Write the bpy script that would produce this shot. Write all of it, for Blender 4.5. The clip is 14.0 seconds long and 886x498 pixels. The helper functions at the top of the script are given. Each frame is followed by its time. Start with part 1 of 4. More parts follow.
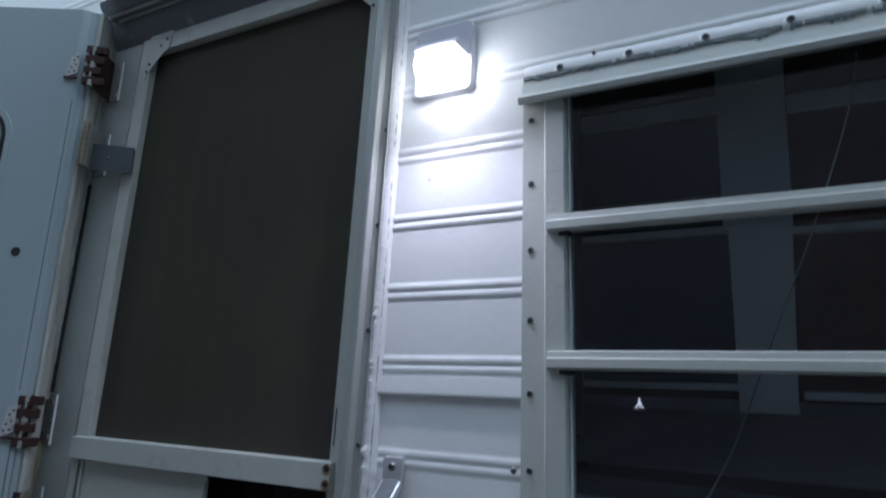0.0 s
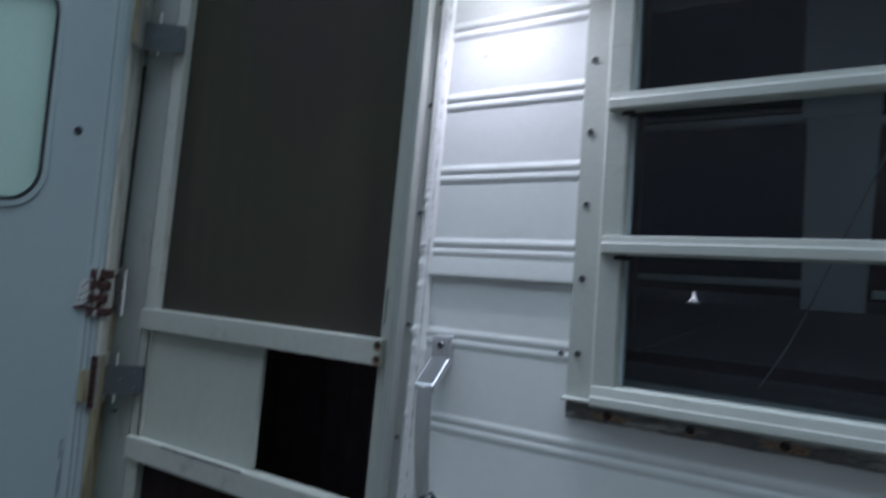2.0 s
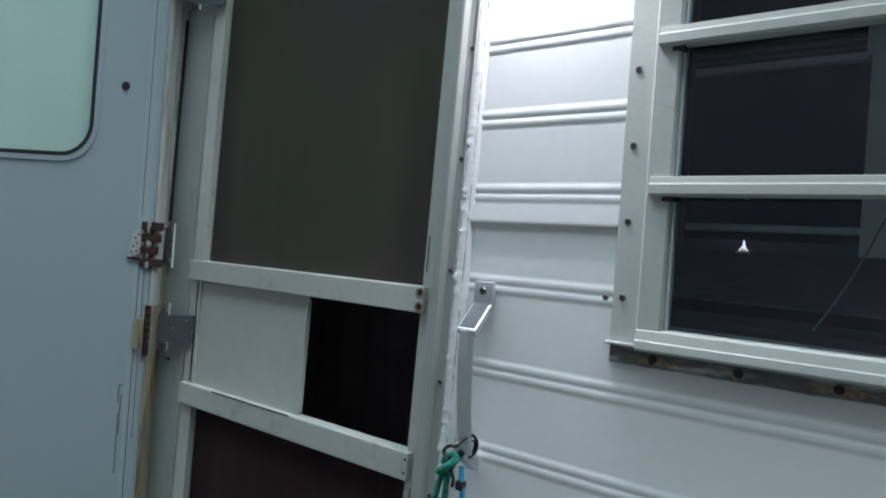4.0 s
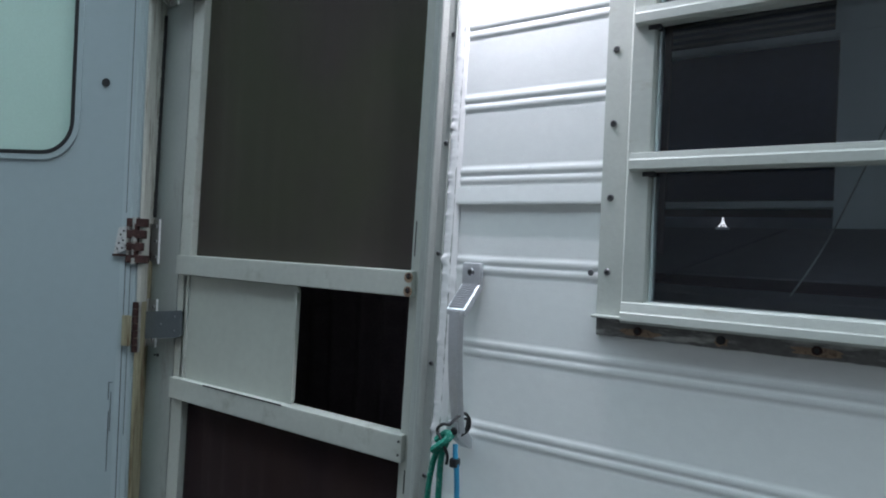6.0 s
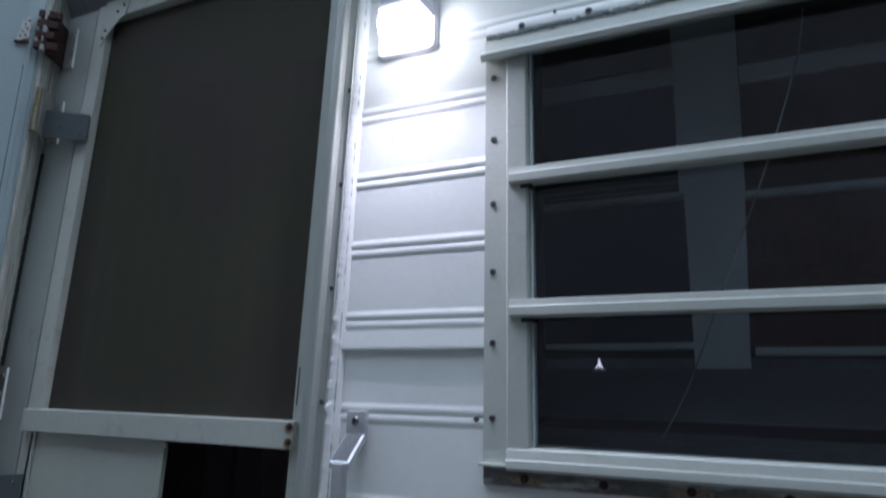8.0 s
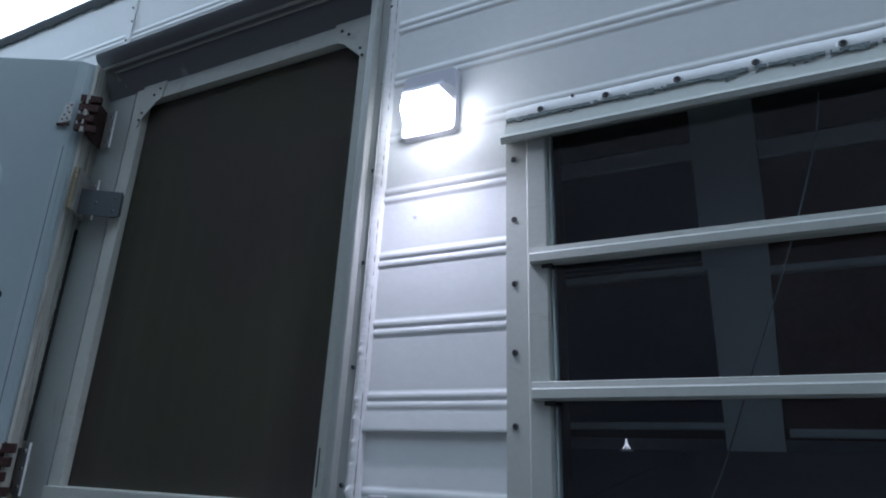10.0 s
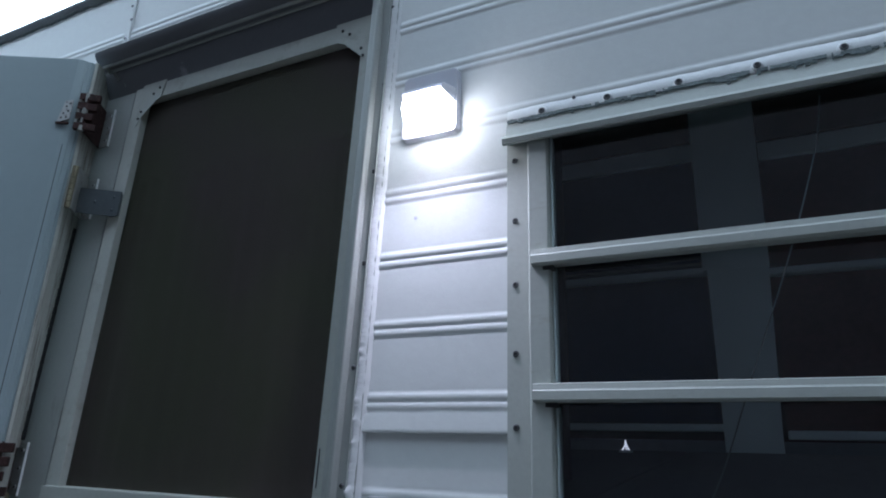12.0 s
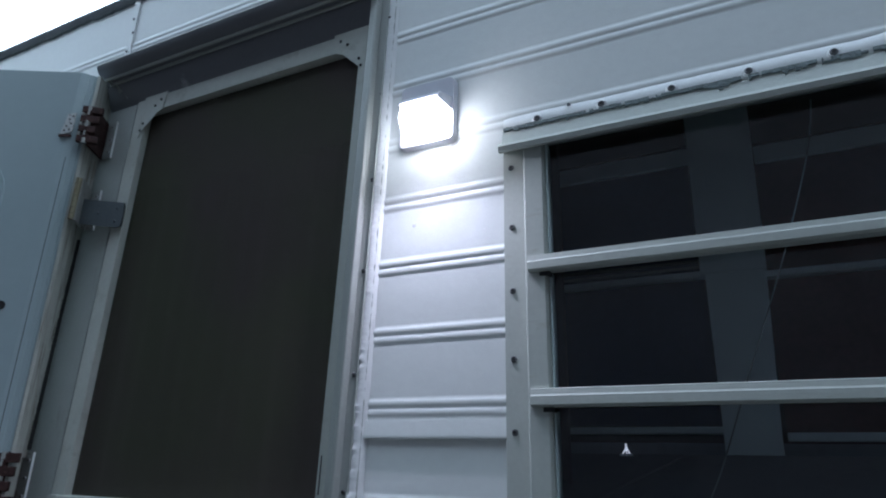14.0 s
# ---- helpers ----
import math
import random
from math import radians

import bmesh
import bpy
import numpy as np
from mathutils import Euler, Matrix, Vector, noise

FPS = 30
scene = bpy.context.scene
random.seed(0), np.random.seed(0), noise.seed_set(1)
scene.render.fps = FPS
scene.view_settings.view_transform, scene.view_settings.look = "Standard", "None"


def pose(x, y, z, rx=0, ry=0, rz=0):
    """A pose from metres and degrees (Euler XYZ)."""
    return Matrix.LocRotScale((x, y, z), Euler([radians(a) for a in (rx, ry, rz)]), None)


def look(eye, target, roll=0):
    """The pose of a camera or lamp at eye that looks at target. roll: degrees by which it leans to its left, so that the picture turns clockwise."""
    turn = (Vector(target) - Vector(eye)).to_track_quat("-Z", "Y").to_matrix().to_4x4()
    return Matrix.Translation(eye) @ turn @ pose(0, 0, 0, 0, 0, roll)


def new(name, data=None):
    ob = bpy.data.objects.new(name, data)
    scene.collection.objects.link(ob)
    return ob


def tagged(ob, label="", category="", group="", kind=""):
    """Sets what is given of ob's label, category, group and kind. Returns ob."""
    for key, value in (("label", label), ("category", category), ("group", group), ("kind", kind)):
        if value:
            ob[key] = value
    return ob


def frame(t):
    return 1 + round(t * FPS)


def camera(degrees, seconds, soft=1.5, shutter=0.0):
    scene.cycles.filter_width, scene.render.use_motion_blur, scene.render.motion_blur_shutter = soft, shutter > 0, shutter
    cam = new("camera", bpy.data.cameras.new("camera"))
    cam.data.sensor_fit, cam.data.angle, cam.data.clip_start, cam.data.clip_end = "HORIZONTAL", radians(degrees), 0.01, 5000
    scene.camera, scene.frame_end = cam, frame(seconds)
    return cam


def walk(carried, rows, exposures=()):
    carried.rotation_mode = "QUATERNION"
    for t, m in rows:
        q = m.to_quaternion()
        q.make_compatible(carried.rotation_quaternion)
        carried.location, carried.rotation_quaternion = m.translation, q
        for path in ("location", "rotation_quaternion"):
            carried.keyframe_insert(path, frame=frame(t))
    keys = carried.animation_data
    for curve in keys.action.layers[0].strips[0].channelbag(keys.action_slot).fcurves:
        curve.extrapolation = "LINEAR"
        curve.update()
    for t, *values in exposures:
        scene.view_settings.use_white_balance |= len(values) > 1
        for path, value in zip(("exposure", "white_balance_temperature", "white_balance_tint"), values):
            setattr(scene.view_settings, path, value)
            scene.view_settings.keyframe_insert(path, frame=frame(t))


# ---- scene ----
cam = camera(70.5, 14.0, soft=1.9, shutter=1.0)
PATH = [
    (0, (0.302, -0.851, 1.548), (-0.607, 0.875, 1.991), 2.1),
    (0.5, (0.307, -0.847, 1.553), (-0.584, 0.873, 2.053), 3.3),
    (1, (0.335, -0.842, 1.569), (-0.553, 0.889, 2.034), 3.2),
    (1.5, (0.317, -0.842, 1.547), (-0.638, 0.887, 1.86), 3.3),
    (2, (0.29, -0.831, 1.522), (-0.767, 0.862, 1.647), 4.2),
    (2.5, (0.28, -0.831, 1.496), (-0.839, 0.824, 1.575), 5.8),
    (3, (0.281, -0.826, 1.494), (-0.881, 0.801, 1.537), 5.7),
    (5.5, (0.292, -0.833, 1.481), (-0.834, 0.82, 1.473), 2.7),
    (6, (0.291, -0.842, 1.469), (-0.824, 0.818, 1.47), 2.5),
    (6.5, (0.285, -0.853, 1.449), (-0.704, 0.882, 1.566), 1.3),
    (7, (0.29, -0.847, 1.458), (-0.542, 0.949, 1.75), -0.1),
    (7.5, (0.298, -0.842, 1.471), (-0.509, 0.95, 1.844), 0.6),
    (8, (0.301, -0.842, 1.48), (-0.505, 0.933, 1.926), 1.3),
    (8.5, (0.307, -0.842, 1.483), (-0.52, 0.889, 2.047), 1.2),
    (9, (0.31, -0.849, 1.504), (-0.547, 0.853, 2.113), 1.7),
    (11.5, (0.297, -0.853, 1.505), (-0.542, 0.844, 2.149), 1.7),
    (12, (0.3, -0.855, 1.507), (-0.542, 0.845, 2.139), 1.9),
    (12.5, (0.305, -0.856, 1.507), (-0.539, 0.842, 2.143), 1.5),
    (13, (0.308, -0.858, 1.506), (-0.534, 0.84, 2.146), 1.4),
    (13.5, (0.308, -0.86, 1.505), (-0.524, 0.843, 2.143), 1.6),
    (14, (0.313, -0.861, 1.507), (-0.538, 0.829, 2.154), 1.3),
]
walk(cam, [(t, look(eye, target, roll)) for t, eye, target, roll in PATH], exposures=[(0, 3.30, 6150, 1), (1.6, 3.28, 6150, 0), (2.05, 3.42, 6400, -4), (2.6, 3.90, 6850, -8), (5.4, 3.96, 6820, -5), (6.6, 3.98, 6820, -4), (7.0, 3.92, 6700, -2), (7.7, 3.68, 6400, 0), (8.6, 3.34, 6150, 1), (14, 3.2, 6050, -2)])


# ---- world, sun and exposure ----
world = bpy.data.worlds.new("overcast_dusk")
scene.world = world
world.use_nodes = True
wn, wl = world.node_tree.nodes, world.node_tree.links
sky = wn.new("ShaderNodeTexSky")
sky.sky_type = "NISHITA"
sky.sun_disc = False
sky.sun_elevation = radians(38)
sky.sun_rotation = radians(20)
sky.air_density, sky.dust_density, sky.ozone_density = 1.0, 4.0, 2.0
wn["Background"].inputs["Strength"].default_value = 0.15
veil = wn.new("ShaderNodeHueSaturation")
veil.inputs["Saturation"].default_value = 0.52
wl.new(sky.outputs["Color"], veil.inputs["Color"])
wl.new(veil.outputs["Color"], wn["Background"].inputs["Color"])

sun_data = bpy.data.lights.new("sun", "SUN")
sun_data.energy, sun_data.angle, sun_data.color = 0.5, radians(20), (1.0, 0.95, 0.9)
sun = new("sun", sun_data)
sun.matrix_world = look((3.4, 9.4, 3.0), (0, 0, 1.0))


# ---- materials ----
def material(name, base, rough=0.5, metal=0.0, vary=0.08, scale=6.0, fine=90.0, bump=0.05, dirt=None, dirt_amount=0.0, dirt_scale=4.0, spec=0.5, stretch=(1, 1, 1)):
    """A painted or plain surface: two scales of colour variation, optional stains, and a fine relief."""
    m = bpy.data.materials.new(name)
    m.use_nodes = True
    n, l = m.node_tree.nodes, m.node_tree.links
    b = n["Principled BSDF"]
    b.inputs["Roughness"].default_value = rough
    b.inputs["Metallic"].default_value = metal
    b.inputs["Specular IOR Level"].default_value = spec
    geo = n.new("ShaderNodeNewGeometry")
    coarse = n.new("ShaderNodeTexNoise")
    coarse.inputs["Scale"].default_value, coarse.inputs["Detail"].default_value = scale, 6.0
    grain = n.new("ShaderNodeTexNoise")
    grain.inputs["Scale"].default_value, grain.inputs["Detail"].default_value = fine, 3.0
    l.new(geo.outputs["Position"], coarse.inputs["Vector"])
    l.new(geo.outputs["Position"], grain.inputs["Vector"])
    add = n.new("ShaderNodeMath")
    add.operation = "ADD"
    l.new(coarse.outputs["Fac"], add.inputs[0])
    l.new(grain.outputs["Fac"], add.inputs[1])
    ramp = n.new("ShaderNodeMapRange")
    ramp.inputs["From Min"].default_value, ramp.inputs["From Max"].default_value = 0.6, 1.4
    l.new(add.outputs[0], ramp.inputs["Value"])
    mix = n.new("ShaderNodeMix")
    mix.data_type = "RGBA"
    lo = [max(0.0, c * (1 - vary)) for c in base]
    hi = [min(1.0, c * (1 + vary)) for c in base]
    mix.inputs["A"].default_value, mix.inputs["B"].default_value = (*lo, 1), (*hi, 1)
    l.new(ramp.outputs["Result"], mix.inputs["Factor"])
    last = mix.outputs["Result"]
    if dirt:
        stain = n.new("ShaderNodeTexNoise")
        stain.inputs["Scale"].default_value, stain.inputs["Detail"].default_value = dirt_scale, 8.0
        stain.inputs["Roughness"].default_value = 0.7
        drawn = n.new("ShaderNodeMapping")
        drawn.inputs["Scale"].default_value = stretch
        l.new(geo.outputs["Position"], drawn.inputs["Vector"])
        l.new(drawn.outputs["Vector"], stain.inputs["Vector"])
        cut = n.new("ShaderNodeMapRange")
        cut.inputs["From Min"].default_value = 0.72 - 0.45 * dirt_amount
        cut.inputs["From Max"].default_value = 0.86 - 0.40 * dirt_amount
        l.new(stain.outputs["Fac"], cut.inputs["Value"])
        over = n.new("ShaderNodeMix")
        over.data_type = "RGBA"
        over.inputs["B"].default_value = (*dirt, 1)
        l.new(cut.outputs["Result"], over.inputs["Factor"])
        l.new(last, over.inputs["A"])
        last = over.outputs["Result"]
    l.new(last, b.inputs["Base Color"])
    if bump:
        bm_node = n.new("ShaderNodeBump")
        bm_node.inputs["Strength"].default_value, bm_node.inputs["Distance"].default_value = bump, 0.004
        l.new(add.outputs[0], bm_node.inputs["Height"])
        l.new(bm_node.outputs["Normal"], b.inputs["Normal"])
    return m


SIDING = material("white_enamel_siding", (0.82, 0.84, 0.83), 0.38, vary=0.03, scale=3, fine=60, bump=0.06, dirt=(0.52, 0.53, 0.50), dirt_amount=0.12, dirt_scale=5)
# white door darkened in its base colour to stand in for weaker light
DOOR_PAINT = material("dimmed_white_door_paint", (0.335, 0.405, 0.425), 0.42, vary=0.03, scale=2.5, fine=45, bump=0.08)
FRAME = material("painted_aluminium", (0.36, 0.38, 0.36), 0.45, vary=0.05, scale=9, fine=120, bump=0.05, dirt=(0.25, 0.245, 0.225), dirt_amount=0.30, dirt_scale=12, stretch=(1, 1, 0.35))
# header base darkened: the shade of its underside is put into the colour
HEADER = material("shaded_header_metal", (0.125, 0.13, 0.145), 0.5, vary=0.08, scale=9, fine=120, bump=0.05, dirt=(0.40, 0.42, 0.42), dirt_amount=0.15, dirt_scale=7)
SCREEN_FRAME = material("dull_white_aluminium", (0.46, 0.48, 0.44), 0.5, vary=0.07, scale=7, fine=100, bump=0.06, dirt=(0.30, 0.29, 0.25), dirt_amount=0.34, dirt_scale=11)
WINDOW_FRAME = material("aged_window_aluminium", (0.48, 0.505, 0.47), 0.48, vary=0.06, scale=12, fine=140, bump=0.06, dirt=(0.34, 0.325, 0.26), dirt_amount=0.30, dirt_scale=14, stretch=(0.5, 1, 2.0))
SLIDER = material("cream_plastic_panel", (0.47, 0.495, 0.445), 0.5, vary=0.06, scale=5, fine=60, bump=0.04, dirt=(0.43, 0.41, 0.36), dirt_amount=0.27, dirt_scale=8)
CAULK = material("white_caulk", (0.85, 0.86, 0.86), 0.35, vary=0.03, scale=20, fine=200, bump=0.07)
HANDLE = material("cast_aluminium", (0.60, 0.61, 0.63), 0.36, metal=0.65, vary=0.08, scale=25, fine=220, bump=0.08)
SCREW = material("screw_steel", (0.17, 0.17, 0.18), 0.4, metal=0.9, vary=0.15, scale=60, fine=300, bump=0.1)
SCREW_DARK = material("rubber_black", (0.02, 0.02, 0.022), 0.6, vary=0.2, bump=0.05)
RUST = material("rusty_steel", (0.042, 0.018, 0.016), 0.8, metal=0.2, vary=0.5, scale=40, fine=180, bump=0.4, dirt=(0.13, 0.075, 0.06), dirt_amount=0.34, dirt_scale=90)
HINGE = material("painted_hinge_steel", (0.52, 0.53, 0.52), 0.5, metal=0.2, vary=0.08, scale=30, fine=150, bump=0.15, dirt=(0.055, 0.04, 0.042), dirt_amount=0.46, dirt_scale=75)
LEAF = material("stained_grey_leaf", (0.36, 0.365, 0.345), 0.55, metal=0.2, vary=0.12, scale=25, fine=150, bump=0.12, dirt=(0.085, 0.045, 0.035), dirt_amount=0.40, dirt_scale=24)
PLATE = material("grey_zinc_plate", (0.13, 0.15, 0.16), 0.45, metal=0.5, vary=0.1, scale=25, fine=150, bump=0.1, dirt=(0.2, 0.12, 0.08), dirt_amount=0.15, dirt_scale=35)
TRIM_RUST = material("stained_door_trim", (0.33, 0.31, 0.21), 0.5, metal=0.2, vary=0.1, scale=12, fine=90, bump=0.15, dirt=(0.10, 0.06, 0.028), dirt_amount=0.58, dirt_scale=100, stretch=(1, 1, 0.05))
STAINED = material("stained_hinge_bar", (0.46, 0.47, 0.43), 0.5, vary=0.1, scale=12, fine=90, bump=0.12, dirt=(0.15, 0.125, 0.095), dirt_amount=0.46, dirt_scale=110, stretch=(1, 1, 0.05))
# dark base paints the shade under the sill; pale smears are peeling paint
FLANGE = material("shaded_peeling_flange", (0.150, 0.145, 0.142), 0.7, vary=0.35, scale=25, fine=120, bump=0.3, dirt=(0.52, 0.52, 0.49), dirt_amount=0.52, dirt_scale=42, stretch=(0.30, 1, 1.7))
RUST_STAIN = material("rust_stain", (0.33, 0.235, 0.165), 0.8, vary=0.3, scale=60, fine=200, bump=0.2, dirt=(0.08, 0.04, 0.03), dirt_amount=0.45, dirt_scale=150)
SEALANT = material("old_grey_sealant", (0.21, 0.245, 0.25), 0.7, vary=0.25, scale=50, fine=200, bump=0.5)
ROOF = material("dark_roof_edge", (0.12, 0.135, 0.145), 0.7, vary=0.2, scale=20, fine=120, bump=0.4)
RUBBER = material("black_rubber_seal", (0.018, 0.02, 0.022), 0.5, vary=0.2, bump=0.1)
LAMP_BASE = material("white_lamp_plastic", (0.62, 0.62, 0.68), 0.4, vary=0.02, bump=0.02)
WOOD_DARK = material("dark_wood_panel", (0.050, 0.028, 0.026), 0.7, spec=0.1, vary=0.3, scale=8, fine=60, bump=0.1)
WOOD_TABLE = material("dark_laminate", (0.135, 0.135, 0.145), 0.6, spec=0.1, vary=0.15, scale=10, fine=70, bump=0.05)
# lighter grey paints the lit band under the inner sill
STRIP_GREY = material("lit_grey_strip", (0.20, 0.215, 0.25), 0.6, spec=0.1, vary=0.15, scale=10, fine=70, bump=0.05)
WOOD_MAROON = material("dark_maroon_board", (0.042, 0.024, 0.026), 0.6, spec=0.1, vary=0.2, scale=10, fine=70, bump=0.05)
INNER_WHITE = material("dull_white_inner_trim", (0.66, 0.74, 0.76), 0.6, vary=0.05, bump=0.05)
INNER_MAROON = material("dark_maroon_pane", (0.085, 0.030, 0.028), 0.8, spec=0.05, vary=0.3, scale=14, fine=80, bump=0.0)
INNER_DARK = material("near_black_pane", (0.018, 0.030, 0.062), 0.8, spec=0.05, vary=0.2, bump=0.0)
CLOTH = material("dark_curtain_cloth", (0.11, 0.085, 0.095), 0.9, vary=0.3, scale=20, fine=200, bump=0.2)
GROUND = material("gravel_ground", (0.040, 0.040, 0.040), 0.9, vary=0.35, scale=3, fine=60, bump=0.6)
DARK_WALL = material("dark_sky_blocker", (0.011, 0.0122, 0.0165), 0.95, spec=0.0, vary=0.3, scale=1.5, fine=20, bump=0.2)
ROPE_GREEN = material("teal_braided_rope", (0.012, 0.22, 0.155), 0.7, vary=0.4, scale=90, fine=400, bump=0.6, dirt=(0.55, 0.68, 0.62), dirt_amount=0.35, dirt_scale=170)
CABLE_BLUE = material("blue_cable", (0.05, 0.32, 0.55), 0.4, vary=0.1, bump=0.02)
CABLE_BLACK = material("black_cord", (0.012, 0.012, 0.014), 0.5, vary=0.2, bump=0.05)
STRING = material("pale_string", (0.24, 0.25, 0.26), 0.8, vary=0.1, bump=0.05)


def glass_material(name, tint, rough):
    m = bpy.data.materials.new(name)
    m.use_nodes = True
    b = m.node_tree.nodes["Principled BSDF"]
    b.inputs["Base Color"].default_value = (*tint, 1)
    b.inputs["Transmission Weight"].default_value = 1.0
    b.inputs["Roughness"].default_value = rough
    b.inputs["IOR"].default_value = 1.45
    # bluish glare haze on the panes, painted as a thin uneven drawn-out film
    n, l = m.node_tree.nodes, m.node_tree.links
    geo = n.new("ShaderNodeNewGeometry")
    drawn_out = n.new("ShaderNodeMapping")
    drawn_out.inputs["Rotation"].default_value = (0, radians(24), 0)
    drawn_out.inputs["Scale"].default_value = (3.0, 1.0, 11.0)
    smear = n.new("ShaderNodeTexNoise")
    smear.inputs["Scale"].default_value, smear.inputs["Detail"].default_value = 1.6, 7.0
    span = n.new("ShaderNodeMapRange")
    span.inputs["From Min"].default_value, span.inputs["From Max"].default_value = 0.35, 0.75
    span.inputs["To Min"].default_value, span.inputs["To Max"].default_value = 0.001, 0.008
    haze = n.new("ShaderNodeBsdfDiffuse")
    haze.inputs["Color"].default_value = (0.38, 0.46, 0.70, 1)
    film = n.new("ShaderNodeMixShader")
    l.new(geo.outputs["Position"], drawn_out.inputs["Vector"])
    l.new(drawn_out.outputs["Vector"], smear.inputs["Vector"])
    l.new(smear.outputs["Fac"], span.inputs["Value"])
    l.new(span.outputs["Result"], film.inputs["Fac"])
    l.new(b.outputs["BSDF"], film.inputs[1])
    l.new(haze.outputs["BSDF"], film.inputs[2])
    l.new(film.outputs["Shader"], n["Material Output"].inputs["Surface"])
    return m


GLASS = glass_material("clear_window_glass", (0.86, 0.90, 0.92), 0.0)

FROSTED = material("frosted_door_glass", (0.56, 0.74, 0.67), 0.22, vary=0.05, scale=3, fine=200, bump=0.03)
FROSTED.node_tree.nodes["Principled BSDF"].inputs["Transmission Weight"].default_value = 0.25

# woven insect screen: fine dark threads with open holes between
def screen_material(name, colour, second, least, most):
    m = bpy.data.materials.new(name)
    m.use_nodes = True
    n, l = m.node_tree.nodes, m.node_tree.links
    b = n["Principled BSDF"]
    b.inputs["Roughness"].default_value = 0.8
    b.inputs["Specular IOR Level"].default_value = 0.15
    patch = n.new("ShaderNodeTexNoise")
    patch.inputs["Scale"].default_value, patch.inputs["Detail"].default_value = 3.2, 3.0
    spread = n.new("ShaderNodeMapRange")
    spread.inputs["From Min"].default_value, spread.inputs["From Max"].default_value = 0.38, 0.62
    tones = n.new("ShaderNodeMix")
    tones.data_type = "RGBA"
    tones.inputs["A"].default_value, tones.inputs["B"].default_value = (*colour, 1), (*second, 1)
    l.new(patch.outputs["Fac"], spread.inputs["Value"])
    l.new(spread.outputs["Result"], tones.inputs["Factor"])
    l.new(tones.outputs["Result"], b.inputs["Base Color"])
    clear = n.new("ShaderNodeBsdfTransparent")
    mix = n.new("ShaderNodeMixShader")
    geo = n.new("ShaderNodeNewGeometry")
    stretch = n.new("ShaderNodeMapping")
    stretch.inputs["Scale"].default_value = (5.0, 1.0, 0.5)
    streak = n.new("ShaderNodeTexNoise")
    span = n.new("ShaderNodeMapRange")
    span.inputs["To Min"].default_value, span.inputs["To Max"].default_value = least, most
    l.new(geo.outputs["Position"], stretch.inputs["Vector"])
    l.new(geo.outputs["Position"], patch.inputs["Vector"])
    l.new(stretch.outputs["Vector"], streak.inputs["Vector"])
    l.new(streak.outputs["Fac"], span.inputs["Value"])
    l.new(span.outputs["Result"], mix.inputs["Fac"])
    l.new(clear.outputs["BSDF"], mix.inputs[1])
    l.new(b.outputs["BSDF"], mix.inputs[2])
    l.new(mix.outputs["Shader"], n["Material Output"].inputs["Surface"])
    return m


# olive and brown tones of the upper screen: reflections mixed into its colour
MESH = screen_material("dark_insect_screen", (0.064, 0.065, 0.045), (0.068, 0.056, 0.052), 0.76, 0.84)
MESH_BROWN = screen_material("brown_insect_screen", (0.042, 0.025, 0.023), (0.032, 0.022, 0.025), 0.66, 0.85)


def glow(name, colour, strength):
    m = bpy.data.materials.new(name)
    m.use_nodes = True
    b = m.node_tree.nodes["Principled BSDF"]
    b.inputs["Base Color"].default_value = (0.9, 0.9, 0.9, 1)
    b.inputs["Emission Color"].default_value = (*colour, 1)
    b.inputs["Emission Strength"].default_value = strength
    return m


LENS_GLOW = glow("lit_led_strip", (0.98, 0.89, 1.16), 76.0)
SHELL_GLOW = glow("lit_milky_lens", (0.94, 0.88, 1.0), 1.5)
SMALL_GLOW = glow("small_bright_mark", (0.85, 0.80, 1.0), 0.075)


# ---- building helpers ----
def part(name, bm, mat, parent=None, label=""):
    bmesh.ops.recalc_face_normals(bm, faces=bm.faces)
    me = bpy.data.meshes.new(name)
    bm.to_mesh(me)
    bm.free()
    me.materials.append(mat)
    ob = new(name, me)
    ob.parent = parent
    if label:
        ob["label"] = label
    return ob


def thing(name, label, category, at=(0, 0, 0), group="", kind="", turn=0.0):
    e = new(name)
    e.empty_display_size = 0.05
    e.matrix_world = pose(*at, 0, 0, turn)
    return tagged(e, label, category, group, kind)


def smooth(ob, degrees=35):
    me = ob.data
    me.polygons.foreach_set("use_smooth", [True] * len(me.polygons))
    me.set_sharp_from_angle(angle=radians(degrees))
    return ob


def box(bm, x0, x1, y0, y1, z0, z1, bevel=0.0, seg=2):
    out = bmesh.ops.create_cube(bm, size=1.0)
    vs = out["verts"]
    for v in vs:
        v.co = Vector(((x0 + x1) / 2 + v.co.x * (x1 - x0), (y0 + y1) / 2 + v.co.y * (y1 - y0), (z0 + z1) / 2 + v.co.z * (z1 - z0)))
    if bevel:
        es = list({e for v in vs for e in v.link_edges})
        bmesh.ops.bevel(bm, geom=es, offset=bevel, segments=seg, affect="EDGES", profile=0.6)
    return bm


def boxes(*specs, bevel=0.0):
    bm = bmesh.new()
    for s in specs:
        box(bm, *s, bevel=bevel)
    return bm


